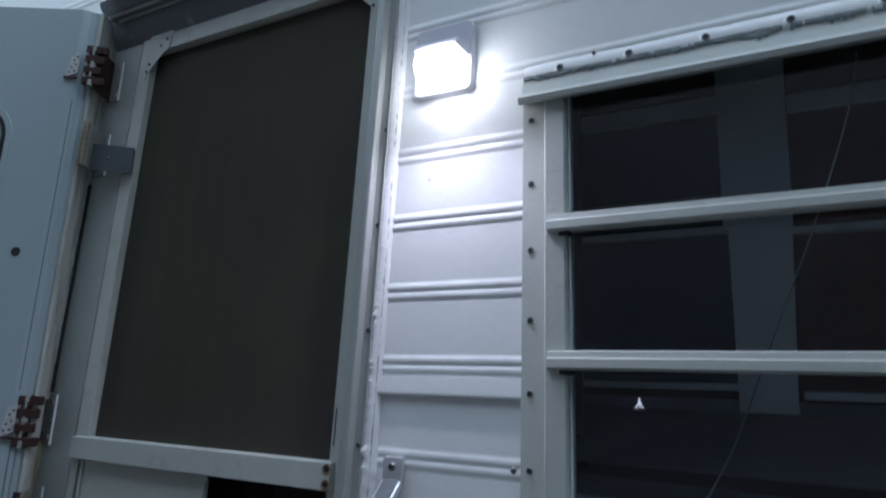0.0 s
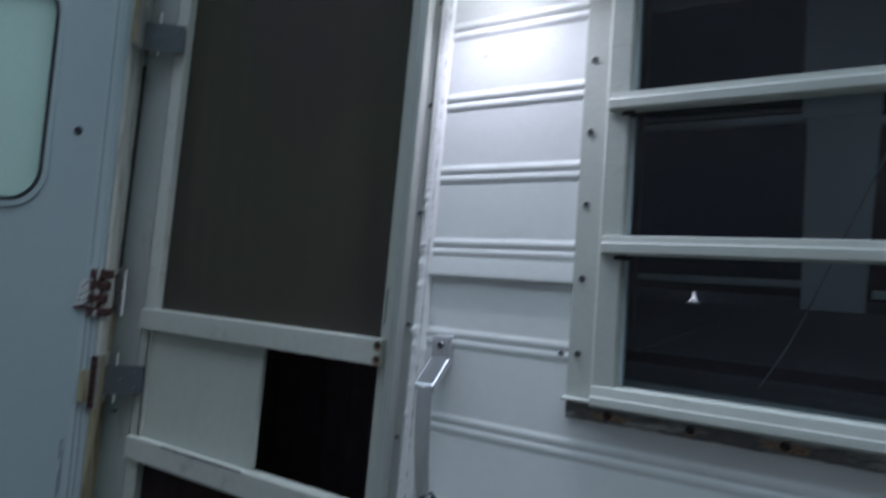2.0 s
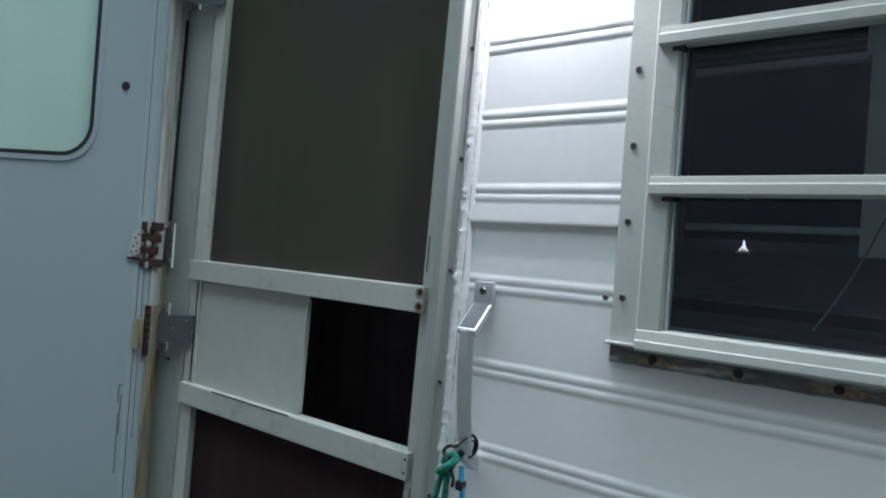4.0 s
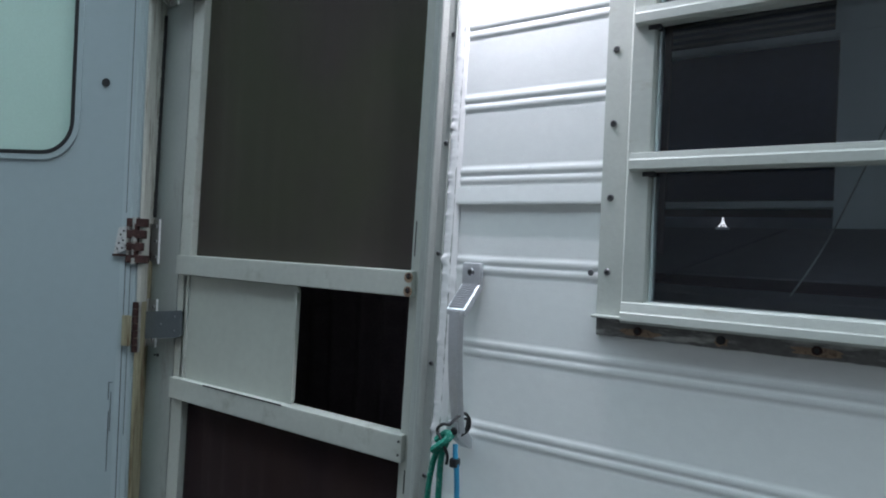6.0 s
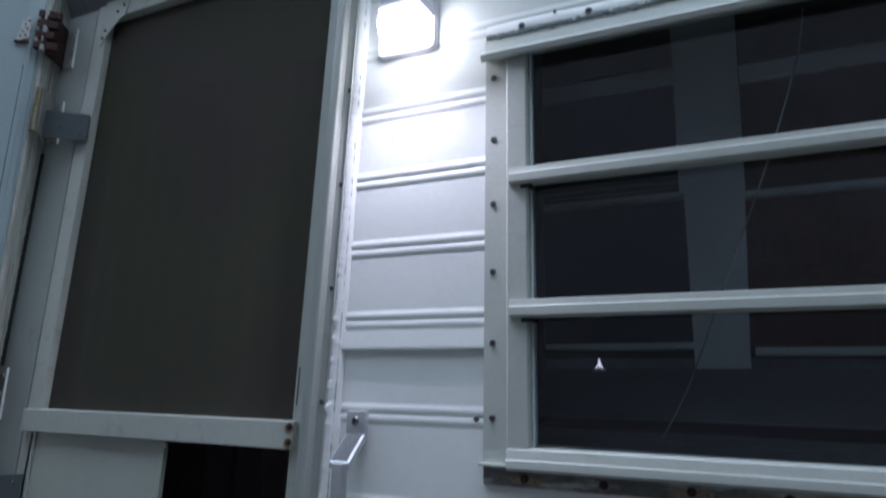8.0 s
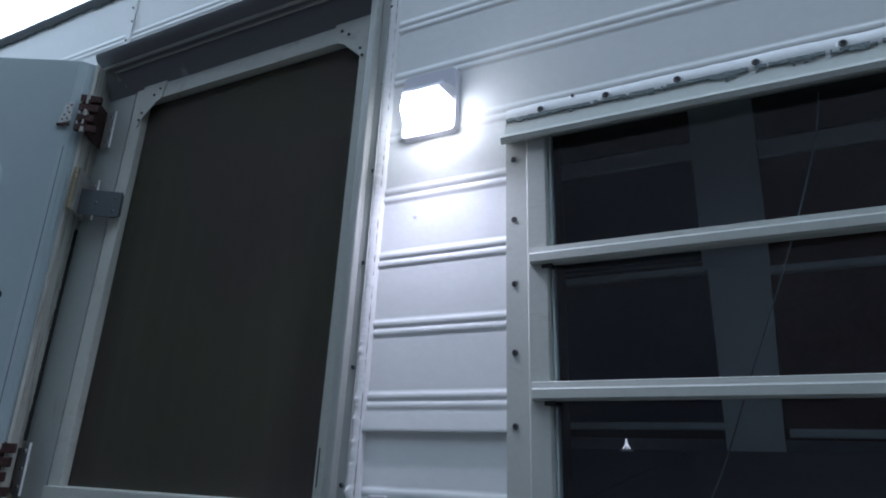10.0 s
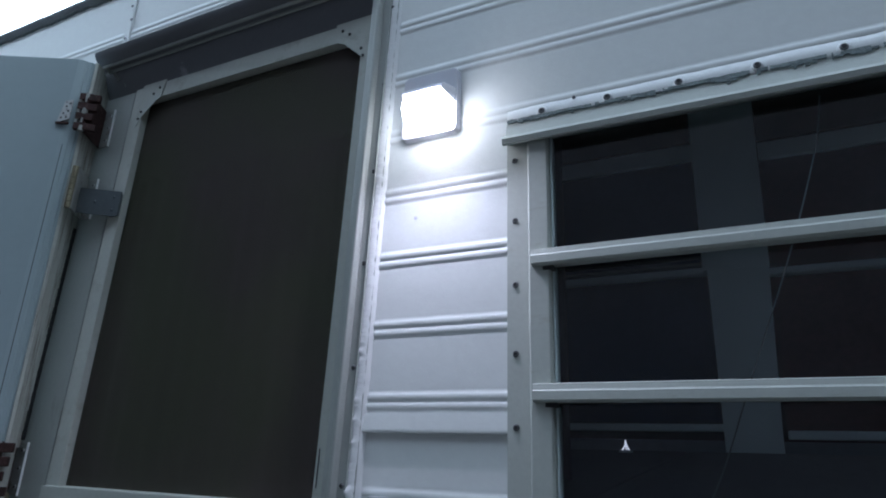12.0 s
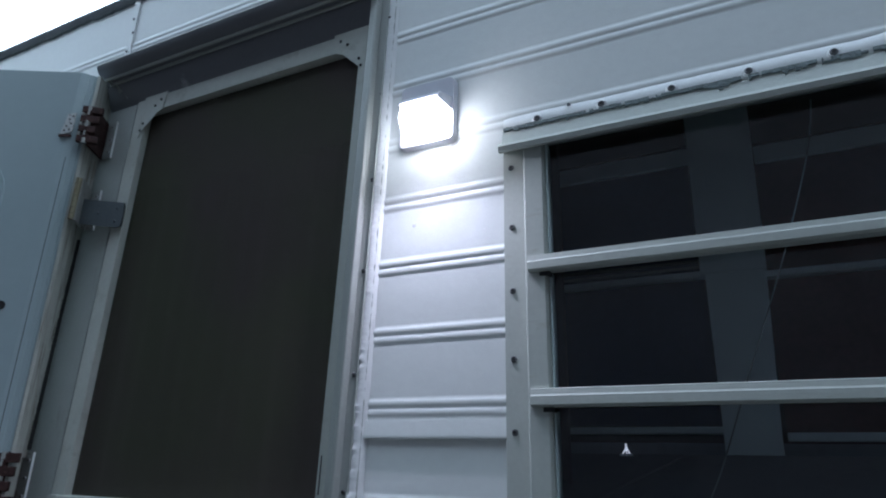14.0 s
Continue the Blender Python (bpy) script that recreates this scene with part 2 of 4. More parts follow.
def run(bm, pts, axis, a, b, bevel=0.0):
    """A closed outline drawn along an axis from a to b. axis 'x': points are (y, z); 'z': points are (x, y)."""
    def place(p, s):
        return (s, p[0], p[1]) if axis == "x" else (p[0], p[1], s)
    one = [bm.verts.new(place(p, a)) for p in pts]
    two = [bm.verts.new(place(p, b)) for p in pts]
    bm.faces.new(one)
    bm.faces.new(two[::-1])
    fs = []
    for i in range(len(pts)):
        j = (i + 1) % len(pts)
        fs.append(bm.faces.new((one[j], one[i], two[i], two[j])))
    if bevel:
        es = list({e for v in one + two for e in v.link_edges})
        bmesh.ops.bevel(bm, geom=es, offset=bevel, segments=2, affect="EDGES", profile=0.6)
    return bm


def disc(bm, centre, radius, depth, axis="y", seg=14, top=1.0):
    """A short round of given depth along -axis from its centre (a screw head, a boss)."""
    m = Matrix.Translation(centre)
    if axis == "y":
        m = m @ Matrix.Rotation(radians(90), 4, "X")
    elif axis == "x":
        m = m @ Matrix.Rotation(radians(90), 4, "Y")
    bmesh.ops.create_cone(bm, cap_ends=True, segments=seg, radius1=radius, radius2=radius * top, depth=depth, matrix=m @ Matrix.Translation((0, 0, depth / 2)))
    return bm


def tube(bm, points, radius, seg=8):
    """A round bar along a smooth line through the points."""
    pts = [Vector(p) for p in points]
    line = []
    for i in range(len(pts) - 1):
        p0, p1, p2, p3 = pts[max(i - 1, 0)], pts[i], pts[i + 1], pts[min(i + 2, len(pts) - 1)]
        for k in range(6):
            s = k / 6
            line.append(0.5 * ((2 * p1) + (p2 - p0) * s + (2 * p0 - 5 * p1 + 4 * p2 - p3) * s * s + (3 * p1 - p0 - 3 * p2 + p3) * s ** 3))
    line.append(pts[-1])
    rings = []
    for i, p in enumerate(line):
        d = (line[min(i + 1, len(line) - 1)] - line[max(i - 1, 0)]).normalized()
        side = d.cross(Vector((0.31, 0.9, 0.17))).normalized()
        up = side.cross(d)
        rings.append([bm.verts.new(p + radius * (math.cos(a) * side + math.sin(a) * up)) for a in (2 * math.pi * k / seg for k in range(seg))])
    for a, b in zip(rings, rings[1:]):
        for k in range(seg):
            bm.faces.new((a[k], a[(k + 1) % seg], b[(k + 1) % seg], b[k]))
    bm.faces.new(rings[0])
    bm.faces.new(rings[-1][::-1])
    return bm


def round_rect(x0, x1, z0, z1, r, seg=8):
    out = []
    for cx, cz, a0 in ((x1 - r, z1 - r, 0), (x0 + r, z1 - r, 90), (x0 + r, z0 + r, 180), (x1 - r, z0 + r, 270)):
        for k in range(seg + 1):
            a = radians(a0 + 90 * k / seg)
            out.append((cx + r * math.cos(a), cz + r * math.sin(a)))
    return out


def ring_band(bm, inner, outer, y0, y1):
    """A frame between two outlines with the same number of points, in the xz plane, from y0 (front) to y1."""
    n = len(inner)
    loops = [[bm.verts.new((p[0], y, p[1])) for p in pts] for pts, y in ((inner, y0), (outer, y0), (outer, y1), (inner, y1))]
    for a, b in ((0, 1), (1, 2), (2, 3), (3, 0)):
        for k in range(n):
            j = (k + 1) % n
            bm.faces.new((loops[a][k], loops[a][j], loops[b][j], loops[b][k]))
    return bm


def screw(parent, x, y, z, radius=0.0045, mat=None, dark=True, name="screw"):
    bm = bmesh.new()
    disc(bm, (x, y, z), radius, 0.0022, seg=12, top=0.7)
    s = smooth(part(name, bm, mat or SCREW, parent))
    if dark:
        bm = bmesh.new()
        disc(bm, (x, y - 0.0021, z), radius * 0.55, 0.0006, seg=8)
        part("recess", bm, SCREW_DARK, s)
    return s


# ---- the trailer's side wall ----
DOOR_L, DOOR_R, DOOR_TOP, DOOR_SILL = -1.152, -0.262, 2.44, 0.55
WIN_L, WIN_R, WIN_BOT, WIN_TOP = 0.012, 1.02, 1.392, 2.012
EAVE = 2.665
SEAM = 1.5405
LEAN, PIVOT = 0.025, 1.60
RIBS_UP = [1.5865] + [1.585 + 0.1155 * k for k in range(1, 9)]
RIBS_DOWN = [1.447, 1.318, 1.192, 1.065, 0.94, 0.815, 0.69, 0.565, 0.44, 0.315, 0.19]


def skin(z0, z1, ribs, deep):
    """The face of the siding from bottom to top, as (y, z): flats with pairs of rounded ribs."""
    pts = [(0.0, z0)]
    for c in sorted(ribs):
        if c - 0.02 < z0 or c + 0.02 > z1:
            continue
        w, low = 0.0142, c - 0.0142
        pts.append((0.0, low - 0.0062))
        pts.append((0.0, low - 0.004))
        pts.append((0.0003, low))
        for r in range(2):
            for k in range(1, 7):
                s = k / 6
                pts.append((0.0003 - deep * math.sin(math.pi * s) ** 0.7 if k < 6 else 0.0003, low + w * (r + s)))
        pts.append((0.0, low + w * 2 + 0.004))
        pts.append((0.0, low + w * 2 + 0.0062))
    pts.append((0.0, z1))
    return pts


def siding_strip(bm, x0, x1, z0, z1, ribs, shift=0.0):
    pts = [(y + shift, z) for y, z in skin(z0, z1, ribs, 0.0014 if shift else 0.0017)]
    if z0 == SEAM:
        pts = [(0.0045, SEAM), (-0.0030, SEAM + 0.0003), (-0.0036, SEAM + 0.0022), (-0.0034, SEAM + 0.006), (-0.0024, SEAM + 0.028)] + pts[1:]
    run(bm, pts + [(0.034, z1), (0.034, z0)], "x", x0, x1)


wall = tagged(new("wall_side"), "white ribbed aluminium trailer wall with flaking caulk", "wall", kind="structure")
bm = bmesh.new()
for x0, x1, z0, z1 in ((-3.4, DOOR_L, SEAM, EAVE), (DOOR_L, DOOR_R, DOOR_TOP, EAVE), (DOOR_R, WIN_L, SEAM, EAVE), (WIN_L, WIN_R, WIN_TOP, EAVE), (WIN_R, 4.2, SEAM, EAVE)):
    siding_strip(bm, x0, x1, z0, z1, RIBS_UP)
smooth(part("siding_panel", bm, SIDING, wall, "upper white ribbed siding sheet"), 50)
bm = bmesh.new()
for x0, x1, z0, z1 in ((-3.4, DOOR_L, 0.0, SEAM), (DOOR_L, DOOR_R, 0.0, DOOR_SILL), (DOOR_R, WIN_L, 0.0, SEAM), (WIN_L, WIN_R, 0.0, WIN_BOT), (WIN_R, 4.2, 0.0, SEAM)):
    siding_strip(bm, x0, x1, z0, z1, RIBS_DOWN, 0.003)
smooth(part("siding_panel", bm, SIDING, wall, "lower white ribbed siding sheet"), 50)

# the upright joint over the door, with its staples
bm = boxes((-1.058, -1.036, -0.0042, 0.0, 2.475, EAVE), bevel=0.0015)
part("joint_strip", bm, SIDING, wall, "flat white lap joint with staples")
for z in (2.50, 2.555, 2.60):
    screw(wall, -1.046 + 0.006 * math.sin(z * 40), -0.004, z, 0.004, SCREW, False, "staple")

# a small dent under the porch light
bm = bmesh.new()
disc(bm, (-0.176, 0.0002, 1.886), 0.0050, 0.0005, seg=16, top=0.3)
smooth(part("dent", bm, LAMP_BASE, wall, "small grey dent in the siding"), 60)

# roof edge with a ragged lower lip
bm = bmesh.new()
cols, steps = [], 1100
for i in range(steps + 1):
    x = -3.4 + 7.6 * i / steps
    drop = 0.006 * noise.noise((x * 9, 0.3, 0)) + 0.005 * noise.noise((x * 31, 2.1, 0)) + 0.004 * noise.noise((x * 95, 1.1, 0))
    cols.append([bm.verts.new(p) for p in ((x, 0.0, EAVE - 0.004 + drop - 0.004), (x, -0.006, EAVE - 0.006 + drop), (x, -0.011, EAVE + 0.010), (x, -0.012, EAVE + 0.018 + 0.3 * drop), (x, 0.05, EAVE + 0.024))])
for a, b in zip(cols, cols[1:]):
    for k in range(4):
        bm.faces.new((a[k], b[k], b[k + 1], a[k + 1]))
roof_trim = part("roof_edge_trim", bm, ROOF)
tagged(roof_trim, "dark weathered roof edge strip with ragged sealant", "trim", kind="structure")
bm = boxes((-3.4, 4.2, 0.0, 2.4, EAVE + 0.002, EAVE + 0.02))
tagged(part("roof", bm, ROOF), "dark flat trailer roof", "roof", kind="structure")

# shell of the trailer
for nm, s, lab in (("floor", (-3.4, 4.2, 0.034, 2.4, -0.02, 0.55), "dark trailer floor"),
                   ("ceiling", (-3.4, 4.2, 0.034, 2.4, 2.55, EAVE), "dark trailer ceiling"),
                   ("wall_back", (-3.4, 4.2, 2.36, 2.4, 0.55, 2.55), "dark panelled inner back wall"),
                   ("wall_end", (-3.4, -3.36, 0.034, 2.36, 0.55, 2.55), "dark panelled inner end wall"),
                   ("wall_front", (4.16, 4.2, 0.034, 2.36, 0.55, 2.55), "dark panelled inner end wall")):
    tagged(part(nm, boxes(s), WOOD_DARK), lab, nm.split("_")[0], kind="structure")

# unseen walls added to cut low sky light and keep the panes dark
tagged(part("sky_blocker_opposite", boxes((-12, 12, -3.5, -3.3, 0.0, 6.6)), DARK_WALL), "added unseen dark wall that blocks low sky light", "wall", kind="structure")
tagged(part("sky_blocker_end", boxes((4.4, 4.6, -3.29, -0.02, 0.0, 6.6)), DARK_WALL), "added unseen dark wall that blocks light from the side", "wall", kind="structure")
bm = bmesh.new()
bmesh.ops.create_grid(bm, x_segments=40, y_segments=40, size=300)
for v in bm.verts:
    v.co.z = 0.02 * noise.noise(v.co * 0.7)
tagged(part("ground", bm, GROUND), "grey gravel ground", "ground", kind="structure")


# ---- the door frame ----
frame_thing = tagged(new("door_frame"), "greyish white aluminium trailer door frame with caulked flange", "door frame", kind="structure")
# latch-side jamb: raised lip, screw channel, flange
bm = bmesh.new()
run(bm, [(-0.317, 0.05), (-0.317, 0.004), (-0.314, -0.003), (-0.308, -0.006), (-0.299, -0.008), (-0.297, -0.013), (-0.293, -0.0155), (-0.289, -0.0150), (-0.286, -0.011), (-0.2845, -0.005), (-0.252, -0.0045), (-0.250, -0.0015), (-0.250, 0.05)], "z", DOOR_SILL, DOOR_TOP + 0.004)
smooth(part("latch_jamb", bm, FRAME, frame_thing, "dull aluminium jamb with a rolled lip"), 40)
bm = bmesh.new()
run(bm, [(-0.2690, -0.0050), (-0.2685, -0.0085), (-0.2665, -0.0092), (-0.2650, -0.0050)], "z", DOOR_SILL, DOOR_TOP - 0.02)
part("channel_lip", bm, FRAME, frame_thing)
for x, z in ((-0.2762, 0.93), (-0.2760, 1.101), (-0.2768, 1.284), (-0.2764, 1.462), (-0.2755, 1.640), (-0.2745, 1.815), (-0.272, 1.985), (-0.268, 2.16), (-0.264, 2.33)):
    screw(frame_thing, x, -0.0048, z, 0.0044)
# hinge-side jamb: wide recessed face, then the return towards the wall
bm = bmesh.new()
run(bm, [(-1.016, 0.05), (-1.016, 0.020), (-1.147, 0.020), (-1.147, -0.006), (-1.170, -0.008), (-1.172, 0.0), (-1.172, 0.05)], "z", DOOR_SILL, DOOR_TOP)
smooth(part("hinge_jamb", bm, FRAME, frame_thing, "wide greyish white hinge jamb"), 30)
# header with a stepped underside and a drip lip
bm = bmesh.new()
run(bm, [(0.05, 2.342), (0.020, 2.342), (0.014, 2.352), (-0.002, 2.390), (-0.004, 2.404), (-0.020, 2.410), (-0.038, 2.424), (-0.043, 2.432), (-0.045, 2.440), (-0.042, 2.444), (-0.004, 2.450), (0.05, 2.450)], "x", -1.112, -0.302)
smooth(part("header", bm, HEADER, frame_thing, "projecting drip header, shade of its stepped underside put in the colour"), 25)
bm = bmesh.new()
for y, z in ((-0.021, 2.4085), (-0.006, 2.4035)):
    run(bm, [(y - 0.0035, z + 0.003), (y - 0.0040, z - 0.003), (y - 0.0015, z - 0.0045), (y + 0.0015, z - 0.003), (y + 0.002, z + 0.001)], "x", -1.100, -0.304)
part("drip_rib", bm, FRAME, frame_thing, "pair of pale ribs under the header lip")
# torn sealant flap at the header's corner
bm = bmesh.new()
ragged = [(-1.096 + 0.0065 * k, 2.416 - 0.0055 * k + 0.004 * math.sin(k * 2.3), 0.008 + 0.005 * math.sin(k * 1.7)) for k in range(9)]
for (xa, za, wa), (xb, zb, wb) in zip(ragged, ragged[1:]):
    quad = [bm.verts.new(p) for p in ((xa, -0.020 + 0.035 * (xa + 1.096) / 0.06, za), (xb, -0.020 + 0.035 * (xb + 1.096) / 0.06, zb), (xb, -0.021 + 0.035 * (xb + 1.096) / 0.06, zb - wb), (xa, -0.021 + 0.035 * (xa + 1.096) / 0.06, za - wa))]
    bm.faces.new(quad)
bmesh.ops.solidify(bm, geom=list(bm.faces), thickness=0.0012)
part("torn_flap", bm, FRAME, frame_thing, "torn strip of old sealant")
bm = boxes((-1.138, -0.262, -0.03, 0.05, 0.53, 0.56), bevel=0.003)
part("sill", bm, FRAME, frame_thing)

# caulk beside the latch jamb: a smeared band with a lumpy edge
bm = bmesh.new()
rows = []
for i in range(1201):
    z = DOOR_SILL + (2.46 - DOOR_SILL) * i / 1200
    lump = 0.0
    if z < 1.72:
        lump = max(0.0, 0.9 * noise.noise((z * 30, 3, 1)) + 0.8 * noise.noise((z * 85, 8, 1)) + 0.25 * noise.noise((z * 260, 1, 5)))
    left = -0.2668 - 0.0018 * noise.noise((z * 20, 0, 1)) - 0.0010 * noise.noise((z * 95, 6, 1)) - 0.0028 * lump
    right = -0.2440 + 0.0030 * noise.noise((z * 7, 4, 0)) + 0.0012 * noise.noise((z * 60, 2, 0))
    h = 0.0072 + 0.0036 * lump + 0.0012 * noise.noise((z * 48, 9, 2)) + 0.0008 * noise.noise((z * 150, 2, 6))
    rows.append([bm.verts.new(p) for p in ((left - 0.001, -0.002, z), (left + 0.0005, -h * 0.85, z), (left + 0.0045, -h, z), (left + 0.011, -0.0056 - 0.0010 * noise.noise((z * 80, 1, 7)), z), (right - 0.004, -0.0030, z), (right, 0.0025, z))])
for a, b in zip(rows, rows[1:]):
    for k in range(5):
        bm.faces.new((a[k], a[k + 1], b[k + 1], b[k]))
smooth(part("caulk_bead", bm, CAULK, frame_thing, "smeared white caulk with a lumpy edge"), 60)


# ---- the screen door ----
sd = thing("screen_door", "closed aluminium screen door with dark mesh and a cream sliding panel", "screen door", (-0.99, 0.02, 0.57))
OX, OY, OZ = 0.99, -0.02, -0.57


def at_door(*specs, bevel=0.0015):
    return boxes(*[(a + OX, b + OX, c + OY, d + OY, e + OZ, f + OZ) for a, b, c, d, e, f in specs], bevel=bevel)


part("stile", at_door((-1.0105, -0.970, 0.018, 0.040, 0.57, 2.368)), SCREEN_FRAME, sd)
part("stile", at_door((-0.3465, -0.3195, 0.018, 0.040, 0.57, 2.368)), SCREEN_FRAME, sd)
part("top_rail", at_door((-0.970, -0.3465, 0.018, 0.040, 2.306, 2.368)), SCREEN_FRAME, sd)
part("middle_rail", at_door((-1.004, -0.3345, 0.006, 0.036, 1.386, 1.430), bevel=0.002), SCREEN_FRAME, sd)
part("lower_rail", at_door((-1.004, -0.3345, 0.006, 0.036, 1.104, 1.151), bevel=0.002), SCREEN_FRAME, sd)
part("bottom_rail", at_door((-0.970, -0.347, 0.018, 0.040, 0.57, 0.64)), SCREEN_FRAME, sd)
part("upper_mesh", at_door((-0.972, -0.346, 0.034, 0.0345, 1.43, 2.302), bevel=0), MESH, sd, "dark woven insect screen")
part("lower_mesh", at_door((-0.972, -0.346, 0.034, 0.0345, 0.64, 1.10), bevel=0), MESH_BROWN, sd, "dark brown woven insect screen")
bm = bmesh.new()
bm.faces.new([bm.verts.new((p[0] + OX, 0.022 + OY, p[1] + OZ)) for p in round_rect(-0.984, -0.617, 1.150, 1.384, 0.012, 6)])
out = bmesh.ops.extrude_face_region(bm, geom=list(bm.faces))
for v in out["geom"]:
    if isinstance(v, bmesh.types.BMVert):
        v.co.y += 0.004
part("sliding_panel", bm, SLIDER, sd, "cream sliding panel beside the latch opening")
part("panel_edge", at_door((-0.625, -0.6175, 0.017, 0.027, 1.160, 1.372), bevel=0.001), SLIDER, sd)
part("panel_edge", at_door((-0.986, -0.978, 0.018, 0.027, 1.152, 1.384), bevel=0.001), SLIDER, sd)
part("panel_gap", at_door((-0.88, -0.632, 0.0054, 0.0062, 1.1490, 1.1518), bevel=0), SCREW_DARK, sd, "dirty gap under the sliding panel")
# corner gussets with rivets
for sx, x0, out_by in ((1, -0.970, 0.012), (-1, -0.3465, 0.024)):
    bm = bmesh.new()
    pts = [(x0 - sx * out_by, 2.350), (x0 + sx * 0.066, 2.350), (x0 + sx * 0.056, 2.303), (x0 + sx * 0.040, 2.296), (x0 + sx * 0.003, 2.262), (x0 - sx * out_by, 2.238)]
    a = [bm.verts.new((p[0] + OX, 0.0155 + OY, p[1] + OZ)) for p in pts]
    b = [bm.verts.new((p[0] + OX, 0.0178 + OY, p[1] + OZ)) for p in pts]
    bm.faces.new(a), bm.faces.new(b[::-1])
    for k in range(6):
        bm.faces.new((a[k], a[(k + 1) % 6], b[(k + 1) % 6], b[k]))
    g = part("corner_gusset", bm, SCREEN_FRAME, sd)
    for px, pz in ((0.048, 2.330), (0.030, 2.317), (-0.002, 2.275), (-0.008, 2.257)):
        screw(g, x0 + sx * px + OX, 0.0155 + OY, pz + OZ, 0.0035, SCREW_DARK, False, "rivet")
for z in (1.421, 1.397):
    bm = bmesh.new()
    disc(bm, (-0.3415 + OX, 0.0060 + OY, z - 0.002 + OZ), 0.0092, 0.0004, seg=16)
    part("rust_stain", bm, RUST_STAIN, sd, "rusty stain round a latch screw")
    screw(sd, -0.3415 + OX, 0.0056 + OY, z + OZ, 0.0055, RUST, True, "latch_screw")
for z in (1.140, 1.117):
    screw(sd, -0.3405 + OX, 0.0060 + OY, z + OZ, 0.0022, SCREW_DARK, False, "rivet")
part("latch_slot", at_door((-0.3415, -0.3395, 0.0172, 0.0184, 1.455, 1.515), (-0.3335, -0.3312, 0.0172, 0.0184, 1.05, 1.09), bevel=0), SCREW_DARK, sd)
bm = bmesh.new()
disc(bm, (-1.076, 0.0198, 1.190), 0.0042, 0.002, seg=10)
disc(bm, (-1.088, 0.0198, 1.189), 0.0026, 0.002, seg=10)
part("jamb_hole", bm, SCREW_DARK, frame_thing, "pair of dark screw holes")


def leaning(root, base):
    """The doorway has racked a little: everything in it leans off plumb by the same small angle."""
    for ob in root.children_recursive:
        for v in ob.data.vertices:
            v.co.x += LEAN * (v.co.z + base - PIVOT)


leaning(frame_thing, 0.0)
leaning(sd, 0.57)


# ---- main door, folded back ----
md = thing("entrance_door", "white trailer entrance door folded open with a frosted window", "door", (-1.070, -0.070, 0.0), turn=-152)
DOOR_BOT, DOOR_HIGH, DOOR_WIDE = 0.60, 2.40, 0.68


def slab(y0, y1, outline, hole):
    bm = bmesh.new()
    loops = []
    for pts in (outline, hole):
        vs = [bm.verts.new((p[0], y0, p[1])) for p in pts]
        loops += [bm.edges.new((vs[i], vs[(i + 1) % len(vs)])) for i in range(len(vs))]
    bmesh.ops.triangle_fill(bm, use_beauty=True, edges=loops)
    out = bmesh.ops.extrude_face_region(bm, geom=list(bm.faces))
    for v in out["geom"]:
        if isinstance(v, bmesh.types.BMVert):
            v.co.y = y1
    return bm


win_hole = round_rect(0.150, 0.560, 1.652, 2.140, 0.070, 10)
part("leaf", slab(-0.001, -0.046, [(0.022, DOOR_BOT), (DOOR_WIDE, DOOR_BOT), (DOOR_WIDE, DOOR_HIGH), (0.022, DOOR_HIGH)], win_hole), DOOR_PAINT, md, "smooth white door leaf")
# rolled hinge edge with thin trim lines
bm = bmesh.new()
run(bm, [(0.022, -0.001), (0.016, -0.0025), (0.006, -0.008), (0.004, -0.011), (-0.004, -0.013), (-0.006, -0.017), (-0.012, -0.018), (-0.012, -0.046), (0.022, -0.046)], "z", DOOR_BOT, DOOR_HIGH)
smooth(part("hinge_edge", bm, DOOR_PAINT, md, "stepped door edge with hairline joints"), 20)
bm = bmesh.new()
run(bm, [(-0.0120, -0.014), (-0.0150, -0.012), (-0.0190, -0.016), (-0.0190, -0.046), (-0.0120, -0.046)], "z", 1.32, DOOR_HIGH)
part("edge_trim", bm, STAINED, md, "pale stained metal edge trim")
bm = bmesh.new()
run(bm, [(-0.0120, -0.014), (-0.0150, -0.012), (-0.0190, -0.016), (-0.0190, -0.046), (-0.0120, -0.046)], "z", DOOR_BOT, 1.32)
part("edge_trim", bm, TRIM_RUST, md, "stained metal edge trim")
part("edge_joint", boxes((0.0105, 0.0118, -0.0065, -0.0045, DOOR_BOT, 1.49), (0.0022, 0.0034, -0.0128, -0.0110, 1.02, 1.40), (0.0128, 0.0140, -0.0058, -0.0036, 1.52, 2.17)), SCREW_DARK, md)
part("scuff_mark", boxes((0.0265, 0.0350, -0.0012, 0.0004, 1.1388, 1.1398), (0.0350, 0.0358, -0.0012, 0.0004, 1.100, 1.1398), (0.0330, 0.0337, -0.0012, 0.0004, 0.94, 1.075), (0.0290, 0.0296, -0.0012, 0.0004, 1.03, 1.118)), SCREW_DARK, md, "dark scuffs along the hinge edge")
inner = round_rect(0.152, 0.558, 1.654, 2.138, 0.068, 10)
smooth(part("window_seal", ring_band(bmesh.new(), inner, round_rect(0.144, 0.566, 1.646, 2.146, 0.076, 10), 0.004, -0.02), RUBBER, md, "black rubber window seal"))
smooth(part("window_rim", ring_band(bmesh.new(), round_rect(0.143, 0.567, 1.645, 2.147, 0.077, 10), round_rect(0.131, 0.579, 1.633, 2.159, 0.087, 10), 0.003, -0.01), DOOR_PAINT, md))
bm = bmesh.new()
vs = [bm.verts.new((p[0], -0.010, p[1])) for p in inner]
bm.faces.new(vs)
